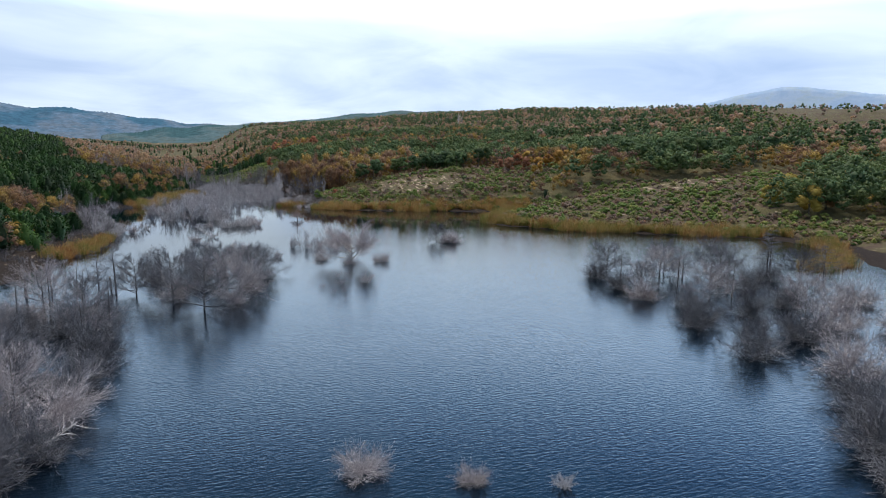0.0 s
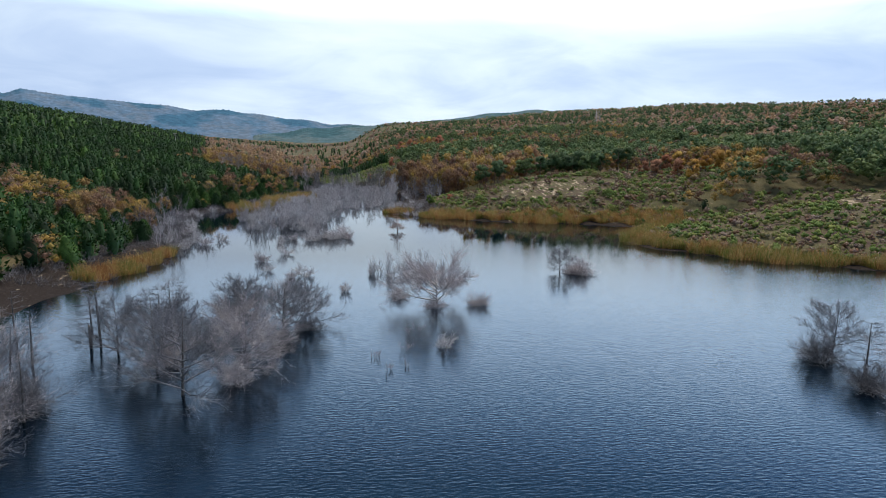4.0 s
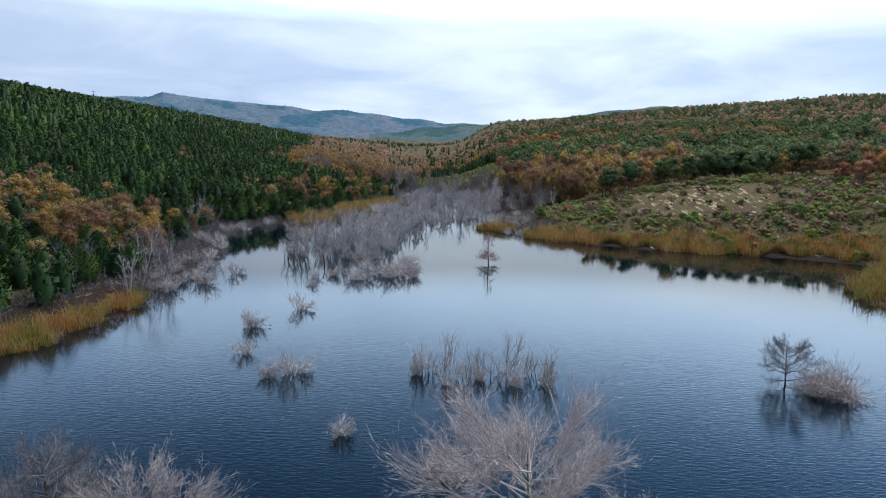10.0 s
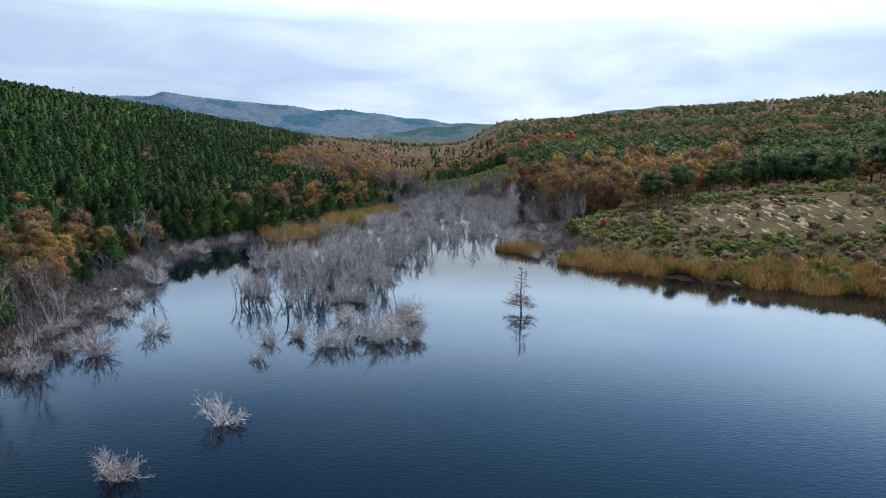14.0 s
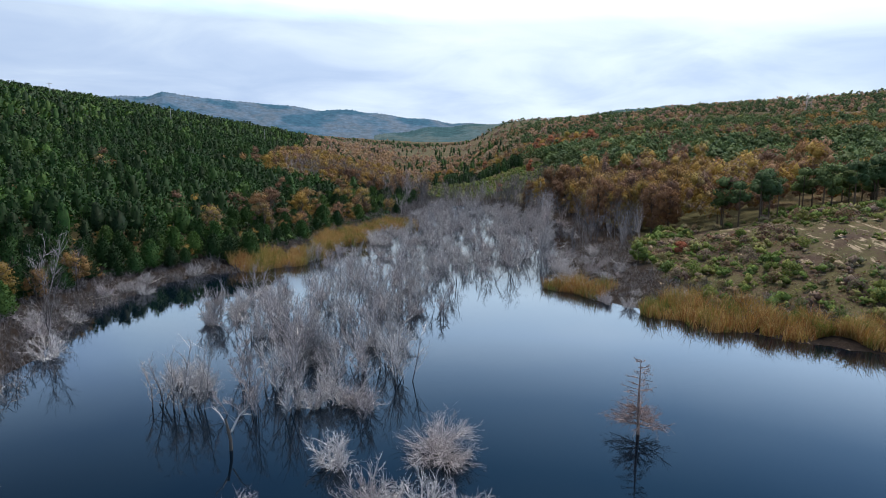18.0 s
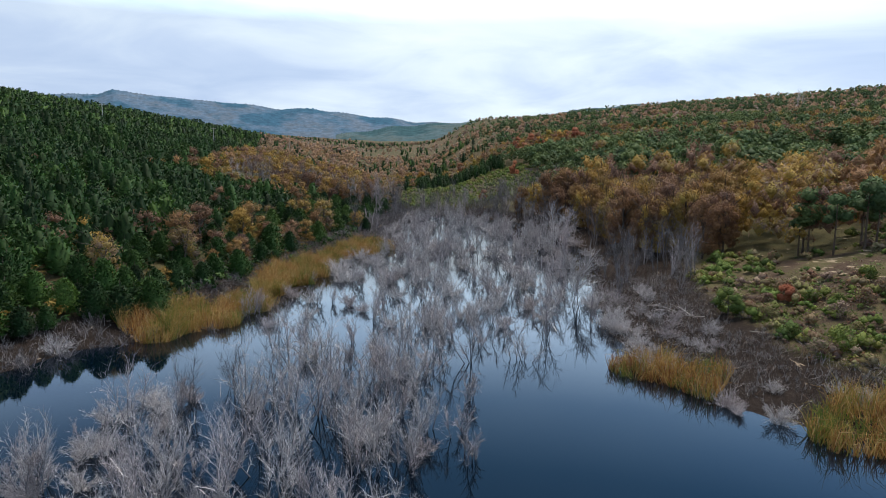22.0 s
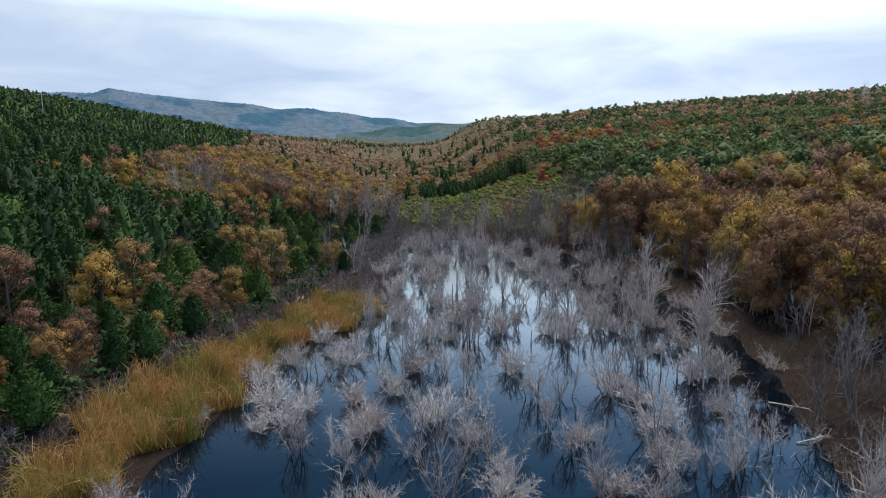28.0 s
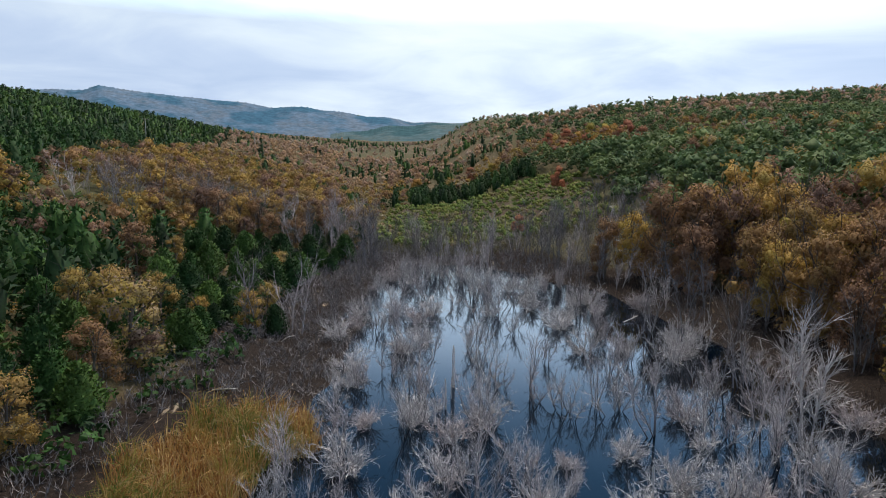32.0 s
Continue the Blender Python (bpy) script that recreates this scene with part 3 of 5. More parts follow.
def larch_geo(rng, h, r, whorls, per, n2, n3, w=0.02, low=0.12, flat=0.12):
    """A dead conifer: straight stem, level bare boughs in tiers."""
    P, E = np.array([[0, 0, -0.6]]), np.array([[rng.normal(0, 0.12), rng.normal(0, 0.12), h]])
    M = (P + E) / 2 + rng.normal(0, 0.08, (1, 3))
    stem = tubes(P, M, E, 0.06 + 0.014 * h, 0.02, 6)
    t = np.repeat(np.linspace(low, 0.97, whorls), per) + rng.normal(0, 0.012, whorls * per)
    a = rng.uniform(0, 6.28, len(t))
    S = np.stack([0 * t, 0 * t, h * t], 1)
    D = unit(np.stack([np.cos(a), np.sin(a), rng.normal(flat, 0.12, len(t))], 1))
    L = r * np.clip(1.1 - t, 0.12, 1) ** 0.5 * rng.uniform(0.55, 1.1, len(t))
    M1, E1 = branch(S, D, L, rng, 0.12, 0.05)
    boughs = [tubes(S[i:i + 1], M1[i:i + 1], E1[i:i + 1], 0.016 + 0.009 * L[i:i + 1], 0.006, 3) for i in range(len(S))]
    S2, D2, L2 = sprout(S, M1, E1, n2, rng, 0.4, 0.42, 0.02, 0.2)
    M2, E2 = branch(S2, D2, L2, rng, 0.2)
    tw = [twig_blades(S2, M2, E2, w, rng)]
    if n3:
        S3, D3, L3 = sprout(S2, M2, E2, n3, rng, 0.45, 0.6)
        tw.append(slivers(S3, S3 + D3 * L3[:, None], w * 0.8, rng))
    return stem, boughs, join(*tw)


def feather_tree(rng, h, r, limbs, subs, twigs, fine, w, rise=0.35, low=0.14, high=0.92, top=1.0, clear=0.18):
    """A leafless lake tree: stem, spreading limbs and feathery twigs along them."""
    P, E = np.array([[0, 0, -0.6]]), np.array([[rng.normal(0, 0.2), rng.normal(0, 0.2), h]])
    M = (P + E) / 2 + rng.normal(0, 0.1, (1, 3))
    E, M = P + (E - P) * top, P + (M - P) * top
    stem = tubes(P, M, E, 0.05 + 0.012 * h, 0.015, 7)
    t = np.linspace(low, high, limbs) + rng.normal(0, 0.02, limbs)
    a = np.arange(limbs) * 2.4 + rng.normal(0, 0.3, limbs)
    S = np.stack([0 * t, 0 * t, h * t], 1)
    D = unit(np.stack([np.cos(a), np.sin(a), rise * rng.uniform(0.2, 1.5, limbs) + 0.5 * t], 1))
    L = r * np.clip(1.12 - t, 0.2, 1) ** 0.6 * rng.uniform(0.75, 1.15, limbs)
    M1, E1 = branch(S, D, L, rng, 0.14, 0.22)
    boughs = [tubes(S[i:i + 1], M1[i:i + 1], E1[i:i + 1], 0.02 + 0.013 * L[i:i + 1], 0.01, 4) for i in range(limbs)]
    S2, D2, L2 = sprout(S, M1, E1, subs, rng, 0.40, 0.50, 0.06, clear)
    M2, E2 = branch(S2, D2, L2, rng, 0.22, 0.10)
    S3, D3, L3 = sprout(S2, M2, E2, twigs, rng, 0.36, 0.50, 0.08, 0.1)
    M3, E3 = branch(S3, D3, L3, rng, 0.2)
    tw = [twig_blades(S2, M2, E2, w * 1.5, rng), slivers(S3, E3, w, rng)]
    if fine:
        S4, D4, L4 = sprout(S3, M3, E3, fine, rng, 0.36, 0.60, 0.05)
        tw.append(slivers(S4, S4 + D4 * L4[:, None], w * 0.8, rng))
    tw = join(*tw)
    tw[0][:, 2] = np.maximum(tw[0][:, 2], 0.02)
    return stem, boughs, tw


def rng_of(k):
    return np.random.default_rng(1000 + k)


def thing(name, parts, label, category, group):
    """An Empty with its parts: (name, geometry, material, label)."""
    root = new(name)
    root.empty_display_size = 0.3
    for pn, geo, mat, lab in parts:
        part(pn, geo, mat, root, lab)
    return tagged(root, label, category, group)


class Kind:
    """Plants built once in a few forms and set out as copies."""

    def __init__(self, forms):
        self.forms, self.used, self.count = forms, [False] * len(forms), 0

    def put(self, x, y, s=1.0, k=None, turn=None, z=None, tall=1.0, label=""):
        k = self.count % len(self.forms) if k is None else k
        self.count += 1
        turn = (self.count * 2.399) % 6.283 if turn is None else turn
        z = max(ground_z(x, y), 0.0) if z is None else z
        m = Matrix.LocRotScale((x, y, z), Euler((0, 0, turn)), (s, s, s * tall))
        if not self.used[k]:
            self.used[k] = True
            self.forms[k].matrix_basis = m
            ob = self.forms[k]
        else:
            ob = copy_thing(self.forms[k], m)
            ob.scale = (s, s, s * tall)
        if label:
            ob["label"] = label
        return ob


def scatter(rng, x0, x1, y0, y1, step, jitter=0.45):
    """Points on a shaken grid."""
    gx, gy = np.meshgrid(np.arange(x0, x1, step), np.arange(y0, y1, step))
    gx, gy = gx.ravel(), gy.ravel()
    return gx + rng.uniform(-jitter, jitter, len(gx)) * step, gy + rng.uniform(-jitter, jitter, len(gy)) * step


def forest(name, models, x, y, s, tint, mat, label, category, rng, tall=None):
    """Many plants as one mesh of kind stuff: every plant a copy of one of the models."""
    vs, fs, ts, ns, n = [], [], [], [], 0
    z = height(x, y) - 0.05
    pick = rng.integers(0, len(models), len(x))
    turn = rng.uniform(0, 6.28, len(x))
    tall = rng.uniform(0.85, 1.2, len(x)) if tall is None else tall
    for k, (V, F, N) in enumerate(models):
        i = np.nonzero(pick == k)[0]
        if not len(i):
            continue
        c, q = np.cos(turn[i])[:, None], np.sin(turn[i])[:, None]
        X = (V[None, :, 0] * c - V[None, :, 1] * q) * s[i][:, None] + x[i][:, None]
        Y = (V[None, :, 0] * q + V[None, :, 1] * c) * s[i][:, None] + y[i][:, None]
        Z = V[None, :, 2] * (s[i] * tall[i])[:, None] + z[i][:, None]
        vs.append(np.stack([X, Y, Z], -1).reshape(-1, 3))
        fs.append((F[None] + (np.arange(len(i)) * len(V))[:, None, None]).reshape(-1, F.shape[1]) + n)
        ns.append(np.stack([N[None, :, 0] * c - N[None, :, 1] * q, N[None, :, 0] * q + N[None, :, 1] * c, N[None, :, 2] + 0 * c], -1).reshape(-1, 3))
        ts.append(np.repeat(tint[i], len(V)))
        n += len(i) * len(V)
    ob = new(name, fast_mesh(name, np.concatenate(vs), np.concatenate(fs), mat, np.concatenate(ts), normals=np.concatenate(ns)))
    return tagged(ob, label, category, kind="stuff")

# ---------------------------------------------------------------- ground sheet
def spaced(a, b, step, reach, grow):
    mid = list(np.arange(a, b + 0.01, step))
    s, lo = step, mid[0]
    out = []
    while lo > -reach:
        s *= grow
        lo -= s
        out.append(lo)
    s, hi, far = step, mid[-1], []
    while hi < reach:
        s *= grow
        hi += s
        far.append(hi)
    return np.array(out[::-1] + mid + far)


gx = spaced(-70, 130, 2.0, 4600, 1.13)
gy = spaced(30, 400, 2.0, 4600, 1.13)
GX, GY = np.meshgrid(gx, gy)
GZ = height(GX, GY)
nx = len(gx)
q = (np.arange(len(gy) - 1)[:, None] * nx + np.arange(nx - 1)[None]).ravel()
GF = np.stack([q, q + 1, q + nx + 1, q + nx], 1)


def heath_mask(x, y):
    """1 on the open heath of the right bank, 0 in woods."""
    dl, dr, ov, d = banks(x, y)
    n = 0.22 * waves(x, y, 45, 11) + 0.14 * waves(x, y, 17, 12)
    knoll = sstep(1.08, 0.92, np.hypot((x - 74) / 58, (y - 210) / 38) + n)
    knoll = np.maximum(knoll, sstep(1.08, 0.92, np.hypot((x - 128) / 52, (y - 132) / 33) + n))
    strip = sstep(30, 24, np.where(y < 152, dr * 0.75, dr) + 20 * n) * sstep(262, 254, y) * sstep(40, 60, y)
    slope = sstep(205, 230, x + 60 * n) * sstep(70, 20, y - 0.85 * x + 60 * n)
    glade = sstep(364, 370, y) * sstep(452, 438, y + 20 * n) * sstep(-18, -12, x + 12 * n) * sstep(42, 32, x + 16 * n)
    m = np.maximum(np.maximum(knoll, strip), slope) * sstep(np.where(y > 198, 11, 5), np.where(y > 198, 17, 9), dr) * (1 - sstep(-3, 3, y - 240 - 1.1 * (x - 30)) * sstep(66, 58, x))
    return np.maximum(m, glade)


def sand_mask(x, y):
    n = waves(x, y, 17, 21) + 0.6 * waves(x, y, 6, 22)
    core = np.exp(-(((x - 68) / 23) ** 2 + ((y - 206) / 19) ** 2)) + 0.95 * np.exp(-(((x - 139) / 28) ** 2 + ((y - 142) / 16) ** 2)) \
        + 0.75 * np.exp(-(((x - 50) / 11) ** 2 + ((y - 235) / 10) ** 2)) \
        + 0.4 * np.exp(-(((x - 22) / 8) ** 2 + ((y - 405) / 14) ** 2))
    return heath_mask(x, y) * sstep(0.25, 0.75, core + 0.25 * n)


ground_me = fast_mesh("ground", np.stack([GX, GY, GZ], -1).reshape(-1, 3), GF, bpy.data.materials.new("tmp"), smooth=True)
for nm, val in (("heath", heath_mask(GX, GY)), ("sand", sand_mask(GX, GY)), ("shore", sstep(22, 6, banks(GX, GY)[3]))):
    at = ground_me.attributes.new(nm, "FLOAT", "POINT")
    at.data.foreach_set("value", np.asarray(val, np.float32).ravel())

m, t, b = material("forest_floor_heath_and_sand")
co = node(t, "ShaderNodeTexCoord")
n1 = node(t, "ShaderNodeTexNoise", ins={"Scale": 0.18, "Detail": 8.0, "Roughness": 0.65})
n2 = node(t, "ShaderNodeTexNoise", ins={"Scale": 2.6, "Detail": 7.0, "Roughness": 0.78})
n3 = node(t, "ShaderNodeTexNoise", ins={"Scale": 0.012, "Detail": 6.0, "Roughness": 0.6})
for n in (n1, n2, n3):
    t.links.new(co.outputs["Object"], n.inputs["Vector"])
streak = node(t, "ShaderNodeTexNoise", ins={"Scale": 0.42, "Detail": 5.0, "Roughness": 0.62, "Distortion": 0.3})
smap = node(t, "ShaderNodeMapping", ins={"Scale": (2.4, 0.6, 1.0), "Rotation": (0, 0, -0.30)})
t.links.new(co.outputs["Object"], smap.inputs[0])
t.links.new(smap.outputs[0], streak.inputs["Vector"])
litter = ramp(t, [(0.3, (0.024, 0.016, 0.011)), (0.55, (0.060, 0.034, 0.021)), (0.75, (0.046, 0.040, 0.020))])
t.links.new(n1.outputs[0], litter.inputs[0])
heath_c = ramp(t, [(0.34, (0.070, 0.046, 0.038)), (0.46, (0.110, 0.078, 0.058)), (0.54, (0.115, 0.108, 0.050)), (0.62, (0.17, 0.125, 0.085)), (0.72, (0.30, 0.235, 0.165))])
t.links.new(math_node(t, "ADD", math_node(t, "MULTIPLY", n1.outputs[0], 0.6), math_node(t, "MULTIPLY", n2.outputs[0], 0.4)), heath_c.inputs[0])
shore_c = ramp(t, [(0.3, (0.014, 0.011, 0.010)), (0.55, (0.036, 0.027, 0.023)), (0.7, (0.085, 0.068, 0.058))])
t.links.new(n2.outputs[0], shore_c.inputs[0])
sand_c = ramp(t, [(0.3, (0.33, 0.25, 0.17)), (0.7, (0.52, 0.43, 0.32))])
t.links.new(n2.outputs[0], sand_c.inputs[0])
far_c = ramp(t, [(0.35, (0.110, 0.130, 0.060)), (0.5, (0.165, 0.160, 0.080)), (0.62, (0.235, 0.180, 0.110))])
t.links.new(n3.outputs[0], far_c.inputs[0])
col = mix_col(t, 0.5, litter.outputs[0], far_c.outputs[0])
for nm, c in (("shore", shore_c), ("heath", heath_c), ("sand", sand_c)):
    a = node(t, "ShaderNodeAttribute", attribute_name=nm)
    f = math_node(t, "ADD", a.outputs["Fac"], math_node(t, "MULTIPLY", math_node(t, "SUBTRACT", n2.outputs[0], 0.5), 0.9))
    if nm == "sand":
        f = math_node(t, "ADD", math_node(t, "MULTIPLY", a.outputs["Fac"], 0.52), math_node(t, "MULTIPLY", math_node(t, "SUBTRACT", streak.outputs[0], 0.575), 5.0))
    rr = ramp(t, [(0.40, (0, 0, 0)), (0.60, (1, 1, 1))])
    t.links.new(f, rr.inputs[0])
    col = mix_col(t, rr.outputs[0], col, c.outputs[0])
t.links.new(col, b.inputs["Base Color"])
b.inputs["Roughness"].default_value = 0.95
b.inputs["Specular IOR Level"].default_value = 0.1
bump = node(t, "ShaderNodeBump", ins={"Strength": 0.8, "Distance": 0.25})
t.links.new(n2.outputs[0], bump.inputs["Height"])
t.links.new(bump.outputs[0], b.inputs["Normal"])
ground_me.materials.clear()
ground_me.materials.append(m)
tagged(new("ground", ground_me), "rolling heath and forest ground round a lake", "ground", kind="structure")

# water: one sheet at height 0
m, t, b = material("lake_water")
co = node(t, "ShaderNodeTexCoord")
mp = node(t, "ShaderNodeMapping", ins={"Scale": (0.55, 1.5, 1.0), "Rotation": (0, 0, 0.12)})
t.links.new(co.outputs["Object"], mp.inputs[0])
w1 = node(t, "ShaderNodeTexNoise", ins={"Scale": 2.7, "Detail": 3.0, "Roughness": 0.5, "Distortion": 0.3})
w2 = node(t, "ShaderNodeTexNoise", ins={"Scale": 0.03, "Detail": 3.0})
t.links.new(mp.outputs[0], w1.inputs["Vector"])
t.links.new(co.outputs["Object"], w2.inputs["Vector"])
sp = node(t, "ShaderNodeSeparateXYZ")
t.links.new(co.outputs["Object"], sp.inputs[0])
mr = t.nodes.new("ShaderNodeMapRange")
for i, v in ((1, 55.0), (2, 165.0), (3, 1.0), (4, 0.05)):
    mr.inputs[i].default_value = v
t.links.new(math_node(t, "ADD", sp.outputs[1], math_node(t, "MULTIPLY", w2.outputs[0], 40.0)), mr.inputs[0])
bump = node(t, "ShaderNodeBump", ins={"Distance": 0.16})
t.links.new(math_node(t, "MULTIPLY", mr.outputs[0], 0.20), bump.inputs["Strength"])
t.links.new(w1.outputs[0], bump.inputs["Height"])
t.links.new(bump.outputs[0], b.inputs["Normal"])
b.inputs["Base Color"].default_value = (0.0008, 0.0042, 0.0100, 1)
b.inputs["Specular Tint"].default_value = (0.70, 0.90, 1.0, 1)
t.links.new(math_node(t, "ADD", math_node(t, "MULTIPLY", mr.outputs[0], 0.09), 0.025), b.inputs["Roughness"])
b.inputs["IOR"].default_value = 1.5
WATER = m
wx, wy = np.meshgrid(np.linspace(-130, 160, 30), np.linspace(-330, 372, 70))
q = (np.arange(69)[:, None] * 30 + np.arange(29)[None]).ravel()
tagged(new("water", fast_mesh("water", np.stack([wx, wy, 0 * wx], -1).reshape(-1, 3), np.stack([q, q + 1, q + 31, q + 30], 1), WATER)),
       "dark blue lake water with fine ripples", "water", kind="structure")


# distant ridges beyond the woods, with haze painted into their colours
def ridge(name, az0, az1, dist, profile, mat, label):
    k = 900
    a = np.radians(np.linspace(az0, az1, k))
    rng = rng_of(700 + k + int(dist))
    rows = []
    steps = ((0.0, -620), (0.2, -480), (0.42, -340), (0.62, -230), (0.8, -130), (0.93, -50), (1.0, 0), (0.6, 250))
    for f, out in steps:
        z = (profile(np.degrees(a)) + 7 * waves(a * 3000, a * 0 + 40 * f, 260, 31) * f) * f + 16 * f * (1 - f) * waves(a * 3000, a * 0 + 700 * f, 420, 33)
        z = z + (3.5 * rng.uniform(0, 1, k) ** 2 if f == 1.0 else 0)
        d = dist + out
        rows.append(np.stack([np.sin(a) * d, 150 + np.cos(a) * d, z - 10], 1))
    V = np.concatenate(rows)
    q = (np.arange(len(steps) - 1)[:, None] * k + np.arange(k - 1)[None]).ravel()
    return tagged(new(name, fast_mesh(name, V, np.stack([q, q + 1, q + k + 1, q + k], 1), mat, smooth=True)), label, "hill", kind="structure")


# slope material whose base colours c1 and c2 already hold the aerial haze
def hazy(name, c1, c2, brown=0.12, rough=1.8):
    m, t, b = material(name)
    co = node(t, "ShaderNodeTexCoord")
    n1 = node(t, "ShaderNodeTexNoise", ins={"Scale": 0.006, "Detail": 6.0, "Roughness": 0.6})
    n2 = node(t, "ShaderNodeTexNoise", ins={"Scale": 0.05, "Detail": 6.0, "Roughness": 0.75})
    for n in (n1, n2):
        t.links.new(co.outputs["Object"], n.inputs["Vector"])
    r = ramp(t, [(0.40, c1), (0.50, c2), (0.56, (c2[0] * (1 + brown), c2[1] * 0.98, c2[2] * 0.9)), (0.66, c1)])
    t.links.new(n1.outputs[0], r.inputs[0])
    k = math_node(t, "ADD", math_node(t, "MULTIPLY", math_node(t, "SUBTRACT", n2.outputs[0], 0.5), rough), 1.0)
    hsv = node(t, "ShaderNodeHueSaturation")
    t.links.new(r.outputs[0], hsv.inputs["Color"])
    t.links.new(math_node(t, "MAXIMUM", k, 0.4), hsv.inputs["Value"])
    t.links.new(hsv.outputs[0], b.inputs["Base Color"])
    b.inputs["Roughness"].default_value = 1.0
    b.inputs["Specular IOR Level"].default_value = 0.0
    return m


def left_profile(az):
    el = 0.14 + np.interp(az, [-60, -30, -26.2, -25.2, -24.0, -20, -15, -12.6, -9.8, -7, -4, -1, 2, 9], [4.2, 4.1, 4.25, 4.62, 4.45, 4.1, 3.65, 3.35, 3.5, 3.1, 2.75, 2.4, 2.3, 1.0])
    return 20 + 2700 * np.tan(np.radians(el))


def right_profile(az):
    el = 0.14 + np.interp(az, [30, 38, 42, 46, 49, 51, 55, 62, 75], [1.5, 2.6, 3.6, 4.5, 5.0, 4.9, 4.3, 3.8, 2.5])
    return 20 + 4300 * np.tan(np.radians(el))


ridge("backdrop_west", -60, 9, 2700, left_profile, hazy("hazy_wooded_slope", (0.060, 0.135, 0.205), (0.130, 0.190, 0.265)), "distant wooded ridge, blue-grey haze in its colour")
def north_profile(az):
    el = np.interp(az, [-8, -3, 0, 4, 9, 13, 18, 22, 27, 34, 45], [1.5, 2.15, 2.4, 2.68, 3.05, 3.6, 3.85, 3.85, 3.75, 3.2, 2.0])
    return 20 + 2300 * np.tan(np.radians(el))


ridge("backdrop_north", -8, 45, 2300, north_profile, hazy("hazy_pine_slope", (0.055, 0.110, 0.125), (0.100, 0.150, 0.165)), "distant pine ridge, blue-green haze in its colour")
# the far mountain's pale blue is thick haze set as base colour
ridge("backdrop_east", 30, 75, 4300, right_profile, hazy("hazy_mountain_slope", (0.32, 0.43, 0.60), (0.37, 0.47, 0.62), 0.0, 0.25), "far mountain, pale blue haze in its colour")

# ---------------------------------------------------------------- woods
R = rng_of(1)


def in_view(x, y):
    """The part of the plan that lies ahead of the flight."""
    return (y > 10 + 0.86 * np.maximum(-x, 0)) & (y > -60 + 0.6 * np.maximum(x, 0))


def cover(x, y):
    """Share of broad-leaved trees and whether any tree stands here."""
    dl, dr, ov, d = banks(x, y)
    n = waves(x, y, 80, 41) + 0.5 * waves(x, y, 28, 42)
    leftside = dl > 0
    upper = y > 356
    ax = x + 0.06 * np.maximum(y - 356, 0)
    valley = -72 - 0.14 * np.maximum(y - 356, 0) + 14 * waves(x, y, 50, 40)
    patchy = 3.0 * (0.7 * waves(x, y, 95, 43) + 0.75 * waves(x, y, 38, 45) + 0.02)
    oak = 0.35 + patchy
    oak = np.where(leftside & (y < 370), np.where(dl < 20, 0.30, 0.06) + 0.35 * n, oak)
    oak = np.where((y > 146) & (y < 182) & leftside, np.where(dl < 46, 0.70 + 0.3 * n, 0.05), oak)
    oak = np.where((dl > 12) & (dl < 62 + 10 * n) & (y > 330) & (y < 430), 0.85 + 0.5 * n, oak)
    oak = np.where((dl > 24) & (y > 182) & (y <= 335), 0.10 + 0.5 * n, oak)
    oak = np.where((dl > 6) & (dl < 24) & (y > 248) & (y < 345), 0.34 + 0.4 * n, oak)
    oak = np.where(upper & (ax > valley) & (ax < -4) & (y < 1000), 0.95 + 0.4 * n, oak)
    oak = np.where(upper & (ax > -12) & (x < 34) & (y < 520), 0.85 + 0.3 * n, oak)
    oak = np.where(leftside & (dl > 75) & ~(upper & (ax > valley)), -0.35 + 0.45 * n, oak)
    oak = np.where((dr > 5) & (dr < 52) & (y > 228) & (y < 335), 1.0, oak)
    oak = np.where((dr > 52) & (dr < 190) & (y > 215) & (y < 400), 0.15 + patchy, oak)
    oak = np.where((dr > 30) & (y < 215), 0.5 + patchy, oak)
    oak = np.where((x > 100) & (x < 150) & (y > 172) & (y < 245), 0.95, oak)
    oak = np.where((x > 152) & (x < 240) & (y > 165) & (y < 260), 0.05, oak)
    oak = np.where((y > 430) & (ax > -4), 0.60 + patchy, oak)
    open_slope = (x > 205) & (0.7 * waves(x, y, 70, 48) + waves(x, y, 19, 49) > 0.16)
    clear = (d > 7) & ((heath_mask(x, y) < 0.5) | open_slope)
    far_open = 0.6 * waves(x, y, 120, 46) + 0.7 * waves(x, y, 45, 47)
    clear &= ~((far_open > 0.22) & (d > 90) & (dl < 0) & (y > 150))
    clear &= ~((dl > 0) & (dl < np.where(y < 205, 7.5, np.where((y > 225) & (y < 305), 10.5, 7.5))) & (y < 345))
    clear &= ~((y > 340) & (y < 374) & (x > -16) & (x < 34))
    clear &= ~((dr > 0) & (dr < np.where(y < 262, 17, 5)) & (y > 200) & (y < 352))
    clear &= ~((dr > 0) & (dr < 16) & (y < 232))
    return oak, clear


pine_models = {
    "near": [pine_crown(rng_of(50 + i), 125, 5.7, 2.2, 0.70, 0.05, rings=3, seg=6) for i in range(6)],
    "mid": [pine_crown(rng_of(60 + i), 26, 6.4, 2.7, 1.3, 0.06, rings=2, seg=6) for i in range(6)],
    "far": [pine_crown(rng_of(70 + i), 5, 7.2, 3.8, 2.2, 0.05, rings=2, seg=6) for i in range(5)],
}
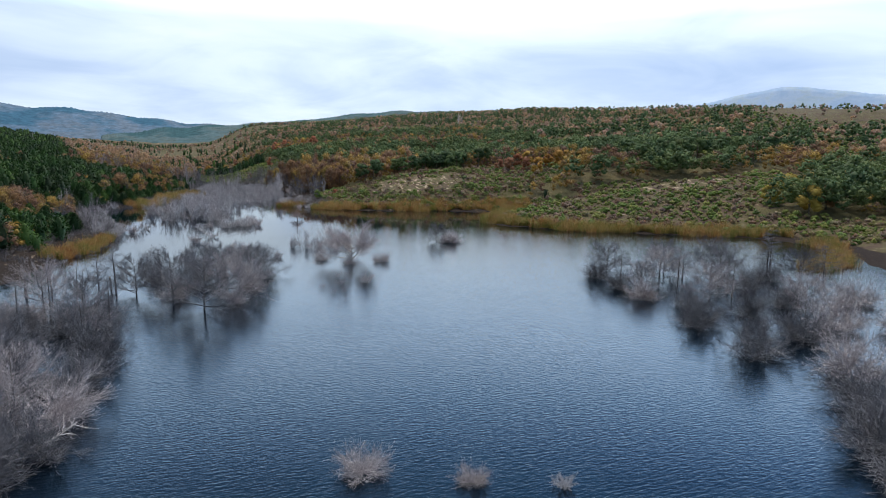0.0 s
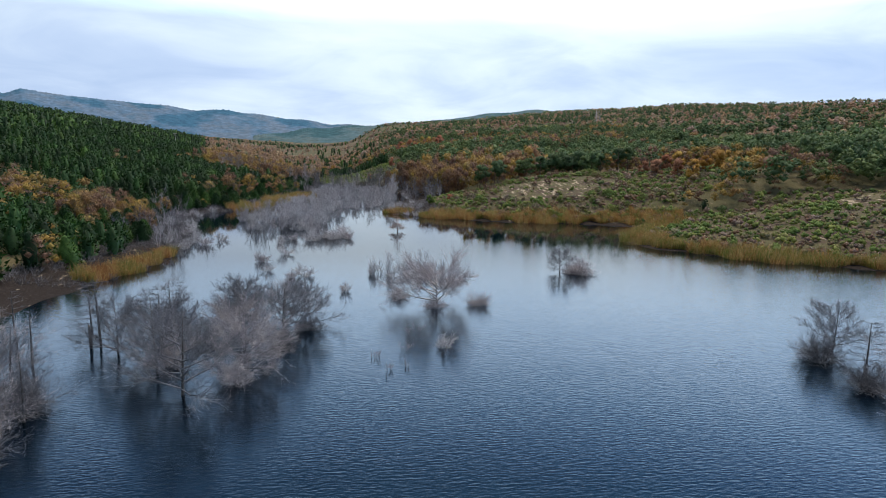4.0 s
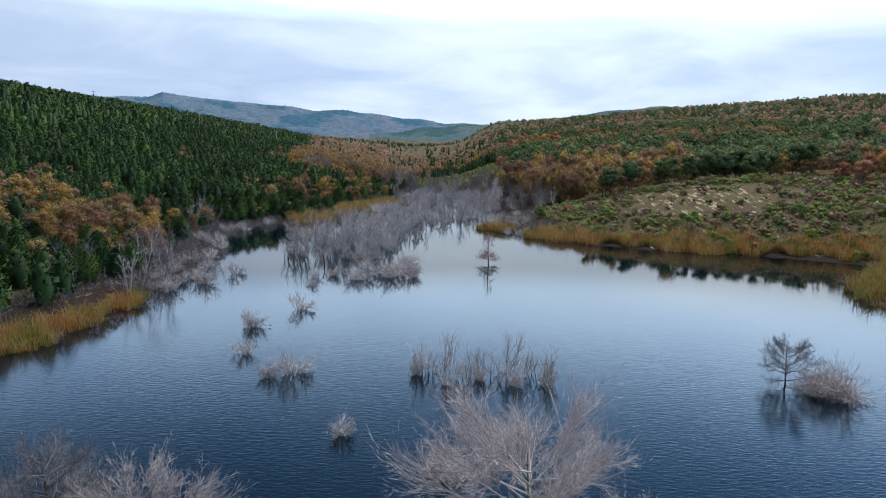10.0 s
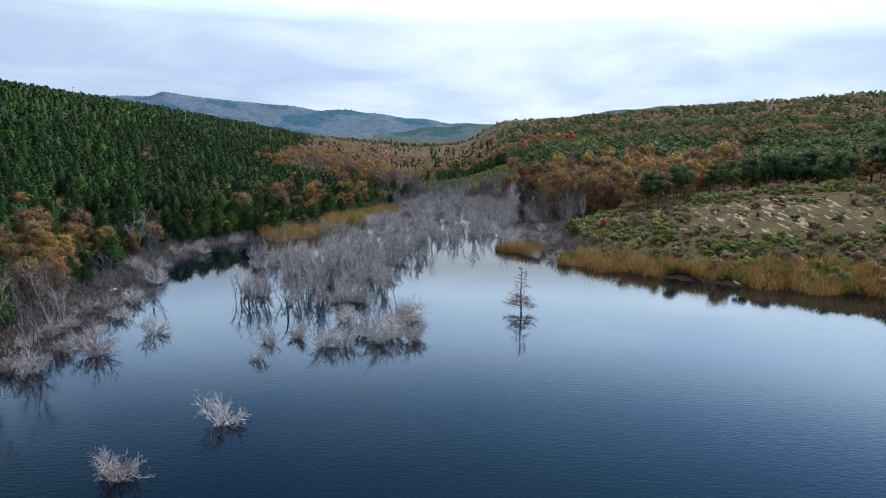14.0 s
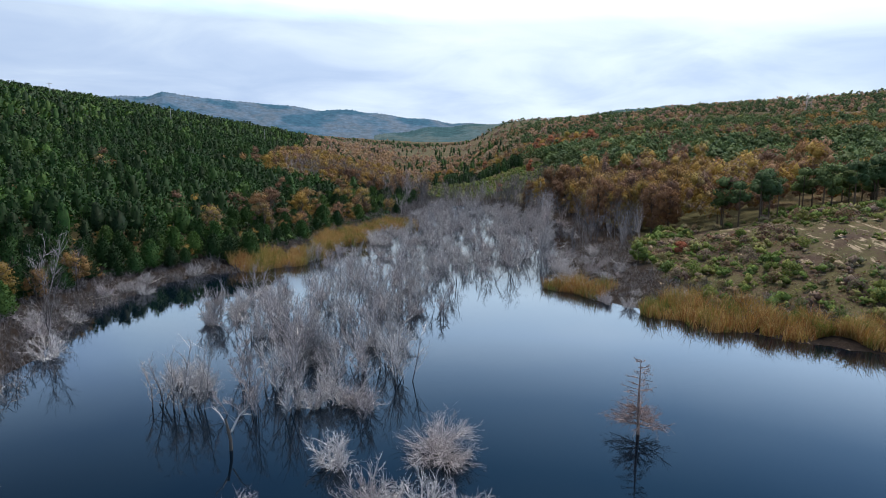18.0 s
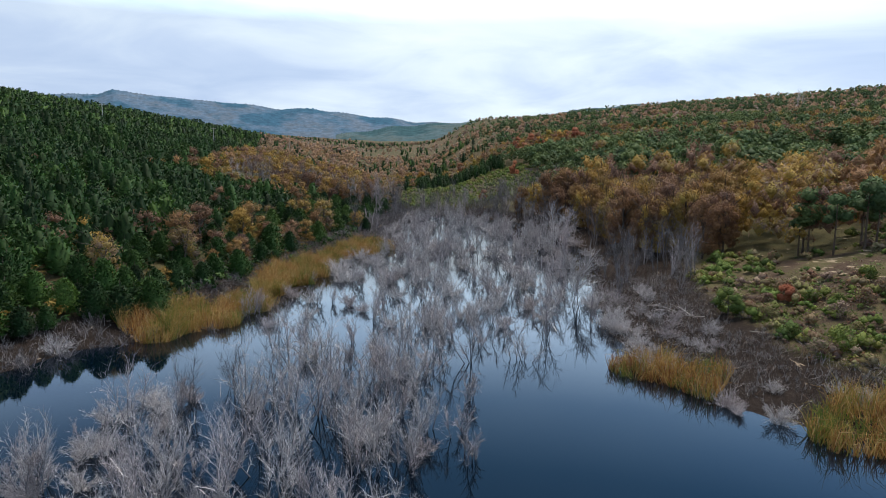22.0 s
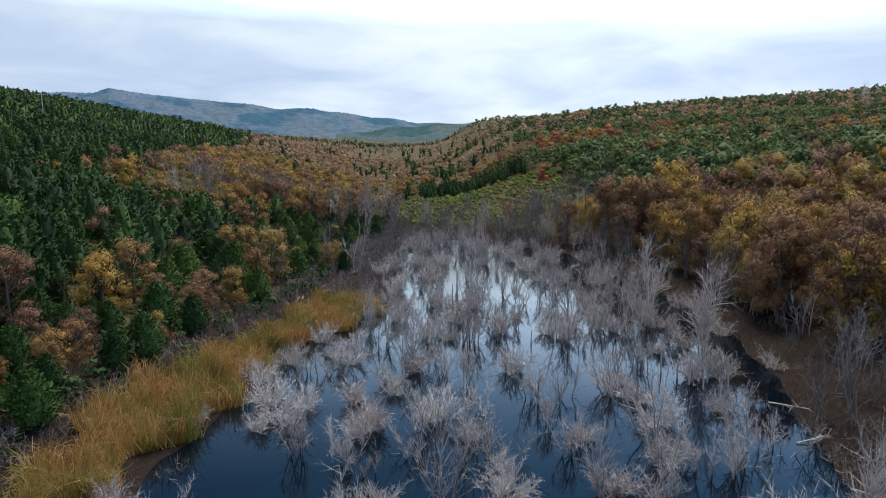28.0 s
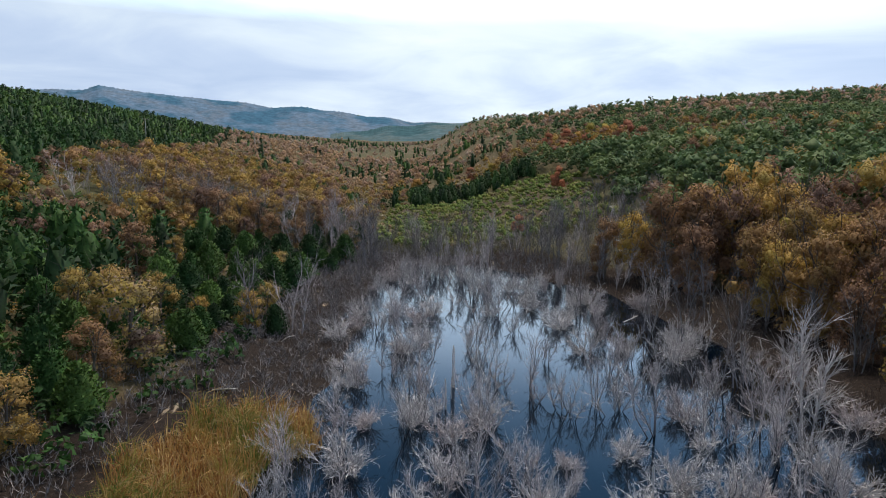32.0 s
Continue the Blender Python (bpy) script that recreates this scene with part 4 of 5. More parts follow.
# full-grown pines: broad, lobed, flat-topped crowns on bare stems
old_models = {
    "near": [blob_crown(rng_of(75 + i), 140, 8.6, 3.0, 0.60, 0.34, 8, 0.52, False) for i in range(5)],
    "mid": [blob_crown(rng_of(84 + i), 30, 8.6, 3.1, 1.15, 0.32, 5, 0.58, False) for i in range(5)],
    "far": [blob_crown(rng_of(88 + i), 6, 8.0, 4.2, 2.0, 0.25, 4, 0.95, False) for i in range(4)],
}
oak_models = {
    "near": [blob_crown(rng_of(80 + i), 150, 7.0, 2.7, 0.48, 0.22, 8, 0.55, False) for i in range(6)],
    "mid": [blob_crown(rng_of(90 + i), 16, 7.0, 2.9, 1.0, 0.2, 5, 0.88, False) for i in range(6)],
    "far": [blob_crown(rng_of(95 + i), 6, 7.0, 4.2, 2.0, 0.15, 4, 0.95, False) for i in range(5)],
}

# near trees, one by one
pine_tree = Kind([thing("pine_tree", [("trunk", pine_stem(rng_of(100 + i), 7.4), BARK, "grey-brown straight trunk"),
                                      ("crown", pine_crown(rng_of(110 + i), 1700, 6.0, 2.7, 0.42, 0.05, 0.5, 7, 11), PINE, "")],
                        "young green pine with tiered needle boughs on the lake slope", "tree", "pines of the lake slope") for i in range(5)])
oak_tree = Kind([thing("oak_tree", [("trunk", oak_limbs(rng_of(120 + i), 7.0, 2.9), OAKBARK, "grey trunk with forking limbs"),
                                    ("crown", blob_crown(rng_of(130 + i), 2500, 7.0, 2.7, 0.20, 0.08, 26 + i, 0.5), OAK, "")],
                       "autumn oak with brown and gold leaves above the bank", "tree", "autumn oaks by the lake") for i in range(6)])

bands = (("near", 3.5, -130, 215, 40, 520), ("mid", 5.2, -420, 420, 40, 760), ("far", 12.0, -1000, 1100, 60, 1350))
for band, step, x0, x1, y0, y1 in bands:
    x, y = scatter(R, x0, x1, y0, y1, step)
    ok = in_view(x, y)
    x, y = x[ok], y[ok]
    oak, clear = cover(x, y)
    dl, dr, ov, d = banks(x, y)
    inner = {"near": np.zeros(len(x), bool), "mid": (x > -130) & (x < 215) & (y < 520), "far": (x > -420) & (x < 420) & (y < 760)}[band]
    ok = clear & ~inner
    x, y, oak, d, dl, dr = x[ok], y[ok], oak[ok], d[ok], dl[ok], dr[ok]
    broad = R.uniform(0, 1, len(x)) < oak
    thin = ~(broad & (R.uniform(0, 1, len(x)) < 0.34))
    x, y, oak, d, dl, dr, broad = x[thin], y[thin], oak[thin], d[thin], dl[thin], dr[thin], broad[thin]
    size = R.uniform(0.62, 1.22, len(x)) * np.where((dr > 45) & (y < 420), 1.2, 1.0) * np.where((dr > 5) & (dr < 55) & (y > 228) & (y < 352), 1.45, 1.0)
    size = np.where(y > 430, size * 0.88, size) * (0.8 if band == "far" else 1.0)
    size = np.where(broad & (dl > 0) & (dl < 16), size * 0.75, size)
    tint = R.uniform(0, 1, len(x))
    tint = np.clip(tint * 0.7 + 0.15 + 0.3 * waves(x, y, 60, 44), 0, 0.999)
    if band == "near":
        close = ((dl > 0) & (dl < 26) & (y > 130) & (y < 345)) | ((dr > 0) & (dr < 26) & (y > 225) & (y < 350)) | ((y > 345) & (y < 366) & (np.abs(x + 10) < 40))
        close &= np.where(broad, np.cumsum(close & broad) <= 300, np.cumsum(close & ~broad) <= 300)
        for k in np.nonzero(close & ~broad)[0][:300]:
            pine_tree.put(float(x[k]), float(y[k]), float(size[k]) * 0.64)
        for k in np.nonzero(close & broad)[0][:300]:
            oak_tree.put(float(x[k]), float(y[k]), float(size[k]), tall=1.25 if dr[k] > 0 else 1.0)
        keep = ~close
        x, y, size, tint, broad, dr = x[keep], y[keep], size[keep], tint[keep], broad[keep], dr[keep]
    tall = np.where(broad, R.uniform(0.85, 1.15, len(x)), R.uniform(0.8, 1.12, len(x)))
    tall = np.where(broad & (dr > 0) & (dr < 55) & (y > 228) & (y < 352), tall * 1.22, tall)
    # pines well behind the right bank get the haze-lightened needles
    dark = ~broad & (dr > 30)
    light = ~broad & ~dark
    forest("pine_wood", pine_models[band], x[light], y[light], size[light], tint[light], PINE, "dense green pine plantation on the hillside", "forest", R, tall[light])
    forest("pine_wood", old_models[band], x[dark], y[dark], size[dark], tint[dark], HAZYPINE, "green pine wood behind the heath, lightened for haze", "forest", R, tall[dark])
    # beyond the near band the oaks take the haze-lightened colours
    forest("oak_wood", oak_models[band], x[broad], y[broad], size[broad], tint[broad], OAK if band == "near" else HAZYOAK, "brown and gold autumn oak wood", "forest", R, tall[broad])
    print(band, "pine", int((~broad).sum()), "oak", int(broad.sum()))
print("things", pine_tree.count, oak_tree.count)

# undergrowth between the trees of the left slope
x, y = scatter(R, -110, -14, 150, 350, 2.3)
dl, dr, ov, d = banks(x, y)
ok = (dl > 9) & (dl < 60) & in_view(x, y)
x, y = x[ok], y[ok]
low_models = [blob_crown(rng_of(140 + i), 34, 1.5, 1.1, 0.42, 0.05, 5) for i in range(4)]
pick = R.uniform(0, 1, len(x)) < 0.8
for on, mat, lab in ((pick, PINE, "low green undergrowth of young pines"), (~pick, OAK, "low brown undergrowth of oak scrub")):
    forest("undergrowth", low_models, x[on], y[on], R.uniform(0.6, 1.3, on.sum()), R.uniform(0, 1, on.sum()), mat, lab, "undergrowth", R)

# ---------------------------------------------------------------- leafless plants that stand in the lake
def bush_form(k, h, r, stems, n1, n2, n3, mat, label, w=0.024):
    st, tw = bush_geo(rng_of(k), h, r, stems, n1, n2, n3, w, -0.10, 1.3 if r > 2 else 1.05)
    return thing("bare_bush", [("stool", st, mat, "many-stemmed base"), ("crown", tw, mat, "haze of fine bare twigs")], label, "bush", "leafless bushes in the lake")


big_bush = Kind([bush_form(200 + i, 4.1, 3.7, 32, 8, 7, 3, (GREYTWIG, PINKTWIG, GREYTWIG, GREYTWIG)[i], "large grey leafless bush standing in the water", 0.020) for i in range(4)])
small_bush = Kind([bush_form(210 + i, 1.9, 1.4, 16, 7, 5, 2, (PALETWIG, PALETWIG, PINKTWIG)[i], "small pale leafless bush standing in the water") for i in range(3)])


def sapling_form(k, h, stems, n1, n2, mat, label, spread=0.9):
    st, tw = sapling_geo(rng_of(k), h, stems, n1, n2, spread=spread)
    return thing("bare_sapling", [("stem", g, GREYTWIG, "") for g in st] + [("crown", tw, mat, "haze of bare twigs")], label, "tree", "drowned saplings of the upper lake")


sapling = Kind([sapling_form(220 + i, (3.6, 4.4, 2.8, 5.0, 3.8)[i], (5, 7, 4, 4, 6)[i], 19, 8, (PINKTWIG, PALETWIG, PINKTWIG, PINKTWIG, PALETWIG)[i],
                             "leafless grey saplings rising from the water", (1.0, 1.3, 0.8, 0.7, 1.6)[i]) for i in range(5)])


def larch_form(k, h, r, whorls, per, n2, n3, mat, label, low=0.15):
    stem, boughs, tw = larch_geo(rng_of(k), h, r, whorls, per, n2, n3, low=low)
    return thing("dead_conifer", [("trunk", stem, DEADWOOD, "dark wet trunk"), *[("bough", g, mat, "") for g in boughs], ("crown", tw, mat, "")], label, "tree", "dead conifers in the lake")


dead_conifer = Kind([larch_form(230 + i, (6.5, 7.5, 5.5)[i], (3.6, 3.2, 4.0)[i], 9, 4, 14, 4, GREYTWIG, "dead grey conifer with level bare boughs in the water") for i in range(3)])
snag = Kind([larch_form(240 + i, (6.6, 5.2)[i], (1.9, 1.6)[i], 8, 3, 6, 0, GREYTWIG, "tall dead trunk with few broken boughs", 0.3) for i in range(2)])

RW = rng_of(300)
# the big tree in mid-lake and its neighbours
trunk, boughs, tw1 = feather_tree(rng_of(250), 5.4, 5.4, 19, 25, 12, 5, 0.019, 0.50, 0.10, 0.60, 0.8, 0.36)
stool, tw2 = bush_geo(rng_of(251), 2.0, 2.3, 14, 8, 6, 3, 0.020, -0.12, 1.3)
lake_tree = thing("willow_tree", [("trunk", trunk, DEADWOOD, "short dark wet trunk"), ("stool", stool, PINKTWIG, "many-stemmed pinkish base")]
                  + [("limb", g, BLEACHED if k % 3 else PINKTWIG, "bare bleached white limb" if k % 3 else "") for k, g in enumerate(boughs)]
                  + [("crown", join(tw1, tw2), PINKTWIG, "pinkish haze of bare twigs")], "wide leafless willow standing alone in the lake", "tree", "")
lake_tree.matrix_basis = pose(12.0, 77.4, 0, 0, 0, 40)


def feather_form(k, h, r, mat):
    stem, boughs, tw = feather_tree(rng_of(k), h, r, 22, 15, 10, 5, 0.018, 0.36, 0.05, 0.82, 1.0, 0.24)
    return thing("lake_tree", [("trunk", stem, DEADWOOD, "dark wet trunk")] + [("limb", g, GREYTWIG, "") for g in boughs] + [("crown", tw, mat, "feathery bare twigs")],
                 "broad leafless grey tree standing in the water", "tree", "leafless trees in the lake")


feathered = Kind([feather_form(290 + i, (6.2, 5.4, 5.8)[i], (4.2, 4.6, 3.9)[i], (GREYTWIG, PINKTWIG, GREYTWIG)[i]) for i in range(3)])
for x, y, s in ((-13.2, 50.0, 1.15), (-8.6, 54.0, 0.86), (-6.4, 65.5, 0.95), (-4.4, 70.5, 0.8), (-10.0, 60.5, 0.9), (-11.0, 69, 0.9), (-17, 57.0, 1.1), (-7.0, 74.5, 0.75), (-22, 62, 0.9), (-26, 47, 0.95), (-32, 56, 1.0), (-12.5, 76, 0.8), (-30, 30, 0.9), (-27, 20, 0.85), (-38, 44, 1.0),
                (49, 53, 0.8), (54, 46, 0.85), (59, 51, 0.9), (63, 43, 0.85), (52, 33, 0.8), (68, 50, 0.9), (72, 36, 0.85), (57, 22, 0.8), (46, 40, 0.7), (36.1, 99.6, 0.62)):
    feathered.put(x, y, s, z=0.0)
for x, y, s in ((17.6, 77.9, 0.55), (7.3, 83.5, 0.5), (39.0, 96.8, 0.85), (37.4, 97.8, 0.6),
                (-4.2, 1.4, 0.55), (2.0, -1.8, 0.36)):
    big_bush.put(x, y, s, k=1, z=0.0, tall=0.9)
for x, y, s in ((6.9, -4.2, 0.55), (-11.2, 123.7, 1.3), (-14.6, 115.3, 1.35), (-12.5, 106.1, 0.9), (-6.3, 100.6, 1.35), (-8.2, 99.6, 0.9), (0.1, 88.4, 0.85), (10.3, 60, 1.05),
                (-4.8, 68.8, 0.8),
                (-14, 143.5, 0.9), (-13.2, 138, 0.8), (-11.2, 145.2, 1.1), (-7.6, 142.2, 1.35), (-6.0, 143.0, 1.2), (-4.3, 147, 1.6), (-2.4, 144.2, 1.6), (-1.3, 146, 1.4), (1.0, 145, 1.5),
                (-7.2, 152, 1.3), (-22, 166.5, 1.3), (-23.5, 166, 1.1), (-20.8, 164.8, 1.2), (-9.0, 162.5, 1.3), (-7.3, 161.5, 1.5), (-10.8, 161.5, 1.1), (-27, 146, 1.2), (-29, 138.5, 1.6)):
    small_bush.put(x, y, s, z=0.0)
big_bush.put(-0.8, 153.8, 0.86, k=1, z=0.0, tall=0.72)
# row of drowned saplings behind the willow
for k in range(13):
    sapling.put(4.4 + k * 0.9 + (0.9 if k > 6 else 0), 100.0 + RW.uniform(-1.8, 1.8), RW.uniform(0.55, 0.78), z=0.0)
    if k % 3 == 0:
        small_bush.put(4.4 + k * 0.95, 99.6 + RW.uniform(-1.4, 1.4), RW.uniform(0.6, 0.85), z=0.0, tall=1.3)
for x, y, s in ((7.2, 65.5, 0.42), (6.2, 59.5, 0.36), (3.0, 57.5, 0.32), (5.8, 54.5, 0.3), (4.2, 53.8, 0.34), (8.6, 66.5, 0.3), (6.8, 60.4, 0.3), (3.4, 58.2, 0.26)):
    sapling.put(x, y, s, k=2, z=0.0)
# the lone larch in the calm water
stem, boughs, tw = larch_geo(rng_of(270), 5.5, 1.5, 12, 5, 10, 3, low=0.12)
_, skirt, tws = larch_geo(rng_of(272), 1.9, 2.7, 4, 9, 15, 5, low=0.40)
boughs, tw = boughs + skirt, join(tw, tws)
larch = thing("larch_tree", [("trunk", stem, RUSTTWIG, "rusty trunk"), *[("bough", g, RUSTTWIG, "") for g in boughs], ("crown", tw, RUSTTWIG, "")],
              "lone rusty-brown dead larch standing in calm water", "tree", "")
larch.matrix_basis = pose(13.4, 157.6, 0)
# leaning snag with a forked top
r = rng_of(271)
P = np.array([[0, 0, -0.6], [0.05, 0, 1.3], [-0.2, 0, 1.7]])
E = np.array([[-0.3, 0, 2.2], [1.2, 0.2, 3.0], [-1.2, -0.1, 3.1]])
M = (P + E) / 2 + np.array([[0.12, 0, 0], [0, 0, 0.3], [0, 0, 0.25]])
S, D, L = sprout(P[1:], M[1:], E[1:], 12, r, 0.6, 0.5, 0.2)
M1, E1 = branch(S, D, L, r)
fork = thing("dead_snag", [("trunk", tubes(P[:1], M[:1], E[:1], 0.13, 0.08, 6), DEADWOOD, "dark leaning trunk"),
                           ("limb", tubes(P[1:2], M[1:2], E[1:2], 0.07, 0.02, 4), PALETWIG, "pale forked limb"), ("limb", tubes(P[2:], M[2:], E[2:], 0.07, 0.02, 4), PALETWIG, "pale forked limb"),
                           *[("twig", twig_blades(S[i:i + 1], M1[i:i + 1], E1[i:i + 1], 0.03, r), PALETWIG, "") for i in range(len(S))]],
             "forked dead snag leaning out of the water", "tree", "")
fork.matrix_basis = pose(-14.6, 154.0, 0)

# drowned thickets along the lower banks
for k in range(36):
    x, y = RW.uniform(-46, -24), RW.uniform(2, 50)
    x = min(x, -21 - 0.06 * (y - 10) - RW.uniform(0, 3))
    big_bush.put(x, y, RW.uniform(0.75, 1.1), z=0.0)
for x, y, s in ((-24, 11, 0.9), (-27, 8, 1.0), (-23.5, 17, 1.0), (-23.8, 24, 1.0), (-23, 31, 0.95), (-24, 39, 0.9), (-9.2, 52.6, 0.62), (-6.2, 63.5, 0.62), (-3.8, 68.6, 0.5), (-15, 66, 0.8), (-17, 59, 0.85), (-13.5, 78, 0.85), (-20, 73, 0.8)):
    big_bush.put(x, y, s, z=0.0)
for x, y, s in ((-19, 66, 0.9), (-25, 66, 0.9), (-21, 78, 0.8), (-28, 72, 0.8)):
    dead_conifer.put(x, y, s, z=0.0)
for x, y, s in ((-23.5, 46, 0.8), (-27, 52, 1.1), (-30, 49, 0.9), (-29, 60, 1.0), (-33, 66, 0.9), (-25.5, 41, 0.75), (-31, 40, 1.05)):
    snag.put(x, y, s, z=0.0)
for x, y, s in ((46, 51, 0.85), (43.5, 36, 0.85), (44.5, 43, 0.8), (40.5, 22, 0.95), (38.3, 11.5, 1.15), (41.5, 4, 1.15), (35, -2, 1.0), (30, -7, 1.1), (27, -11, 1.0), (34, -11, 1.1), (47, 14, 1.1), (50, 24, 1.0), (46, 30, 0.9), (54, 16, 1.1), (44, -4, 1.1), (52, 4, 1.1), (58, 26, 1.0), (61, 12, 1.0), (40, -14, 1.1), (50, -10, 1.0), (62, 36, 0.9), (68, 24, 1.0), (70, 40, 0.9)):
    big_bush.put(x, y, s, z=0.0)
for x, y, s in ((52.5, 40, 0.8), (58.5, 46, 0.9), (66, 44, 0.8), (74, 44, 0.9), (60, 38, 0.75), (47.5, 47, 0.75), (79, 48, 0.9), (82, 40, 0.9), (56, 33, 0.7)):
    dead_conifer.put(x, y, s, z=0.0)

# drowned woodland of the upper lake
for x, y in zip(*scatter(RW, -26, 25, 160, 350, 3.1)):
    dl, dr, ov, d = banks(np.array([x]), np.array([y]))
    if d[0] > -0.5 or sapling.count > 330:
        continue
    if y < 215:
        dense = math.exp(-((x + 13 - 0.06 * (y - 170)) / 6.3) ** 2) if y < 200 else math.exp(-((x + 6) / 9.0) ** 2)
    else:
        dense = 0.40 if x > -11 else 0.2
        if x > 13:
            dense = 0.45 if dr[0] < -4 else 0.22
    if RW.uniform() < dense:
        sapling.put(float(x), float(y), RW.uniform(0.8, 1.15) if y < 215 else RW.uniform(0.65, 1.05), z=0.0)
for x, y in zip(*scatter(RW, -24, 20, 166, 345, 4.0)):
    dl, dr, ov, d = banks(np.array([x]), np.array([y]))
    if d[0] > 1.5:
        continue
    dense = (0.6 if dr[0] < -5 or y < 240 else 0.1) if -1.5 < d[0] else (((0.45 if y < 285 else 0.25) if dr[0] < -5 else 0.02) if y > 222 else math.exp(-((x + 9) / 7.0) ** 2) * 0.25)
    if RW.uniform() < dense and small_bush.count < 340:
        small_bush.put(float(x), float(y), RW.uniform(0.8, 1.6), z=0.0)
# tall leafless trees along the upper banks
def bank_form(k, h, r, mat):
    st, tw = sapling_geo(rng_of(k), h, 3, 20, 6, 0.030, 0.13, 0.9)
    return thing("bare_tree", [("stem", g, mat, "") for g in st] + [("crown", tw, mat, "haze of bare twigs")], "tall leafless grey tree on the lake bank", "tree", "leafless trees of the banks")


bare_tree = Kind([bank_form(280 + i, 7.6, 2.0, (GREYTWIG, BRUSH, PINKTWIG, BRUSH)[i]) for i in range(4)])
for x, y in zip(*scatter(RW, -62, 48, 128, 372, 3.4)):
    dl, dr, ov, d = (float(v[0]) for v in banks(np.array([x]), np.array([y])))
    p = 0.0
    if 1 < dl < 11 and y < 350:
        p = 0.10 if y < 212 else (0.0 if y < 300 else 0.10)
    if 1.5 < dr < 15 and y > 232:
        p = 0.46
    if -10 < dr < -4 and y > 236:
        p = 0.14
    if y > 346 and d > -3:
        p = 0.45
    if RW.uniform() < p and bare_tree.count < 300:
        bare_tree.put(float(x), float(y), RW.uniform(0.6, 1.1))
for x, y in zip(*scatter(RW, 9, 34, 228, 330, 3.0)):
    dr = float(banks(np.array([x]), np.array([y]))[1][0])
    if -10 < dr < 2 and RW.uniform() < (0.12 if dr < -4.5 else 0.06) and small_bush.count < 420:
        small_bush.put(float(x), float(y), RW.uniform(1.0, 1.9), z=0.0)
for x, y in zip(*scatter(RW, -50, -26, 130, 214, 2.6)):
    dl = float(banks(np.array([x]), np.array([y]))[0][0])
    if -2.5 < dl < 3.5 and RW.uniform() < 0.35 and small_bush.count < 190:
        small_bush.put(float(x), float(y), RW.uniform(0.9, 1.5))
for x, y in zip(*scatter(RW, 16, 36, 196, 238, 3.0)):
    dr = float(banks(np.array([x]), np.array([y]))[1][0])
    if -1.5 < dr < 9 and RW.uniform() < 0.55:
        small_bush.put(float(x), float(y), RW.uniform(0.6, 1.1))
for k in range(26):
    x, y = RW.uniform(-29, -18), RW.uniform(180, 201)
    (small_bush if k % 2 else sapling).put(x, y, RW.uniform(0.8, 1.3), z=0.0)
for x, y, s in ((-20.3, 201.0, 0.62), (-23.0, 199.0, 0.55), (-17.6, 203.0, 0.58), (-21.5, 203.5, 0.5), (-25.0, 201.5, 0.45)):
    bare_tree.put(x, y, s, k=0, z=0.0)
big_bush.put(-13.2, 172.5, 0.85, z=0.0)
big_bush.put(-17.5, 181, 0.7, z=0.0)


# ---------------------------------------------------------------- reeds
def reed_bed(name, pts, wid, dens, tall, label, rng):
    """Upright bent blades along a line of points (x, y)."""
    p = np.array(pts, float)
    seg = np.diff(p, axis=0)
    ln = np.linalg.norm(seg, axis=1)
    total = ln.sum()
    n = int(total * wid * dens * 1.75)
    u = rng.uniform(0, total, n)
    k = np.minimum(np.searchsorted(np.cumsum(ln), u), len(ln) - 1)
    f = (u - (np.cumsum(ln) - ln)[k]) / ln[k]
    c = p[k] + seg[k] * f[:, None]
    nrm = np.stack([-seg[k][:, 1], seg[k][:, 0]], 1) / ln[k][:, None]
    c = c + nrm * (rng.uniform(-0.5, 0.5, n) * wid * (0.65 + 0.35 * np.sin(u * 0.21) + 0.25 * np.sin(u * 0.83)))[:, None]
    patch = waves(c[:, 0], c[:, 1], 9, 51) + 0.7 * waves(c[:, 0], c[:, 1], 3.0, 52)
    tuft = waves(c[:, 0], c[:, 1], 1.7, 53) + 0.6 * waves(c[:, 0], c[:, 1], 4.5, 54)
    keep = rng.uniform(0, 1, n) < np.clip(0.75 + 1.1 * tuft, 0.15, 1)
    c, patch, tuft = c[keep], patch[keep], tuft[keep]
    n = len(c)
    h = tall * rng.uniform(0.4, 1.15, n) * np.clip(1 + 0.25 * patch + 0.65 * tuft, 0.35, 1.6)
    z = np.maximum(height(c[:, 0], c[:, 1]), -0.1)
    P = np.stack([c[:, 0], c[:, 1], z], 1)
    # each tuft leans its own way
    lx, ly = 0.5 * waves(c[:, 0], c[:, 1], 2.6, 56), 0.5 * waves(c[:, 0], c[:, 1], 2.9, 57)
    D = unit(np.stack([lx + rng.normal(0, 0.26, n), ly + rng.normal(0, 0.26, n), np.ones(n)], 1))
    M = P + D * (h * 0.62)[:, None]
    D2 = unit(D + np.stack([lx + rng.normal(0.2, 0.7, n), ly + rng.normal(0, 0.7, n), rng.normal(-0.55, 0.4, n)], 1))
    E = M + D2 * (h * 0.5)[:, None]
    c1 = int(n * 0.62)
    V1, F1 = twig_blades(P[:c1], M[:c1], E[:c1], 0.06, rng)
    V2, F2 = slivers(P[c1:], M[c1:] + (M - P)[c1:] * 0.45, 0.07, rng)
    V, F = join((V1, F1), (V2, F2))
    tint = np.clip(0.30 + 0.75 * patch + rng.normal(0, 0.10, n), 0.02, 0.97)
    ob = new(name, fast_mesh(name, V, F, REED, np.concatenate([np.repeat(tint[:c1], 5), np.repeat(tint[c1:], 3)])))
    return tagged(ob, label, "reeds", kind="stuff")


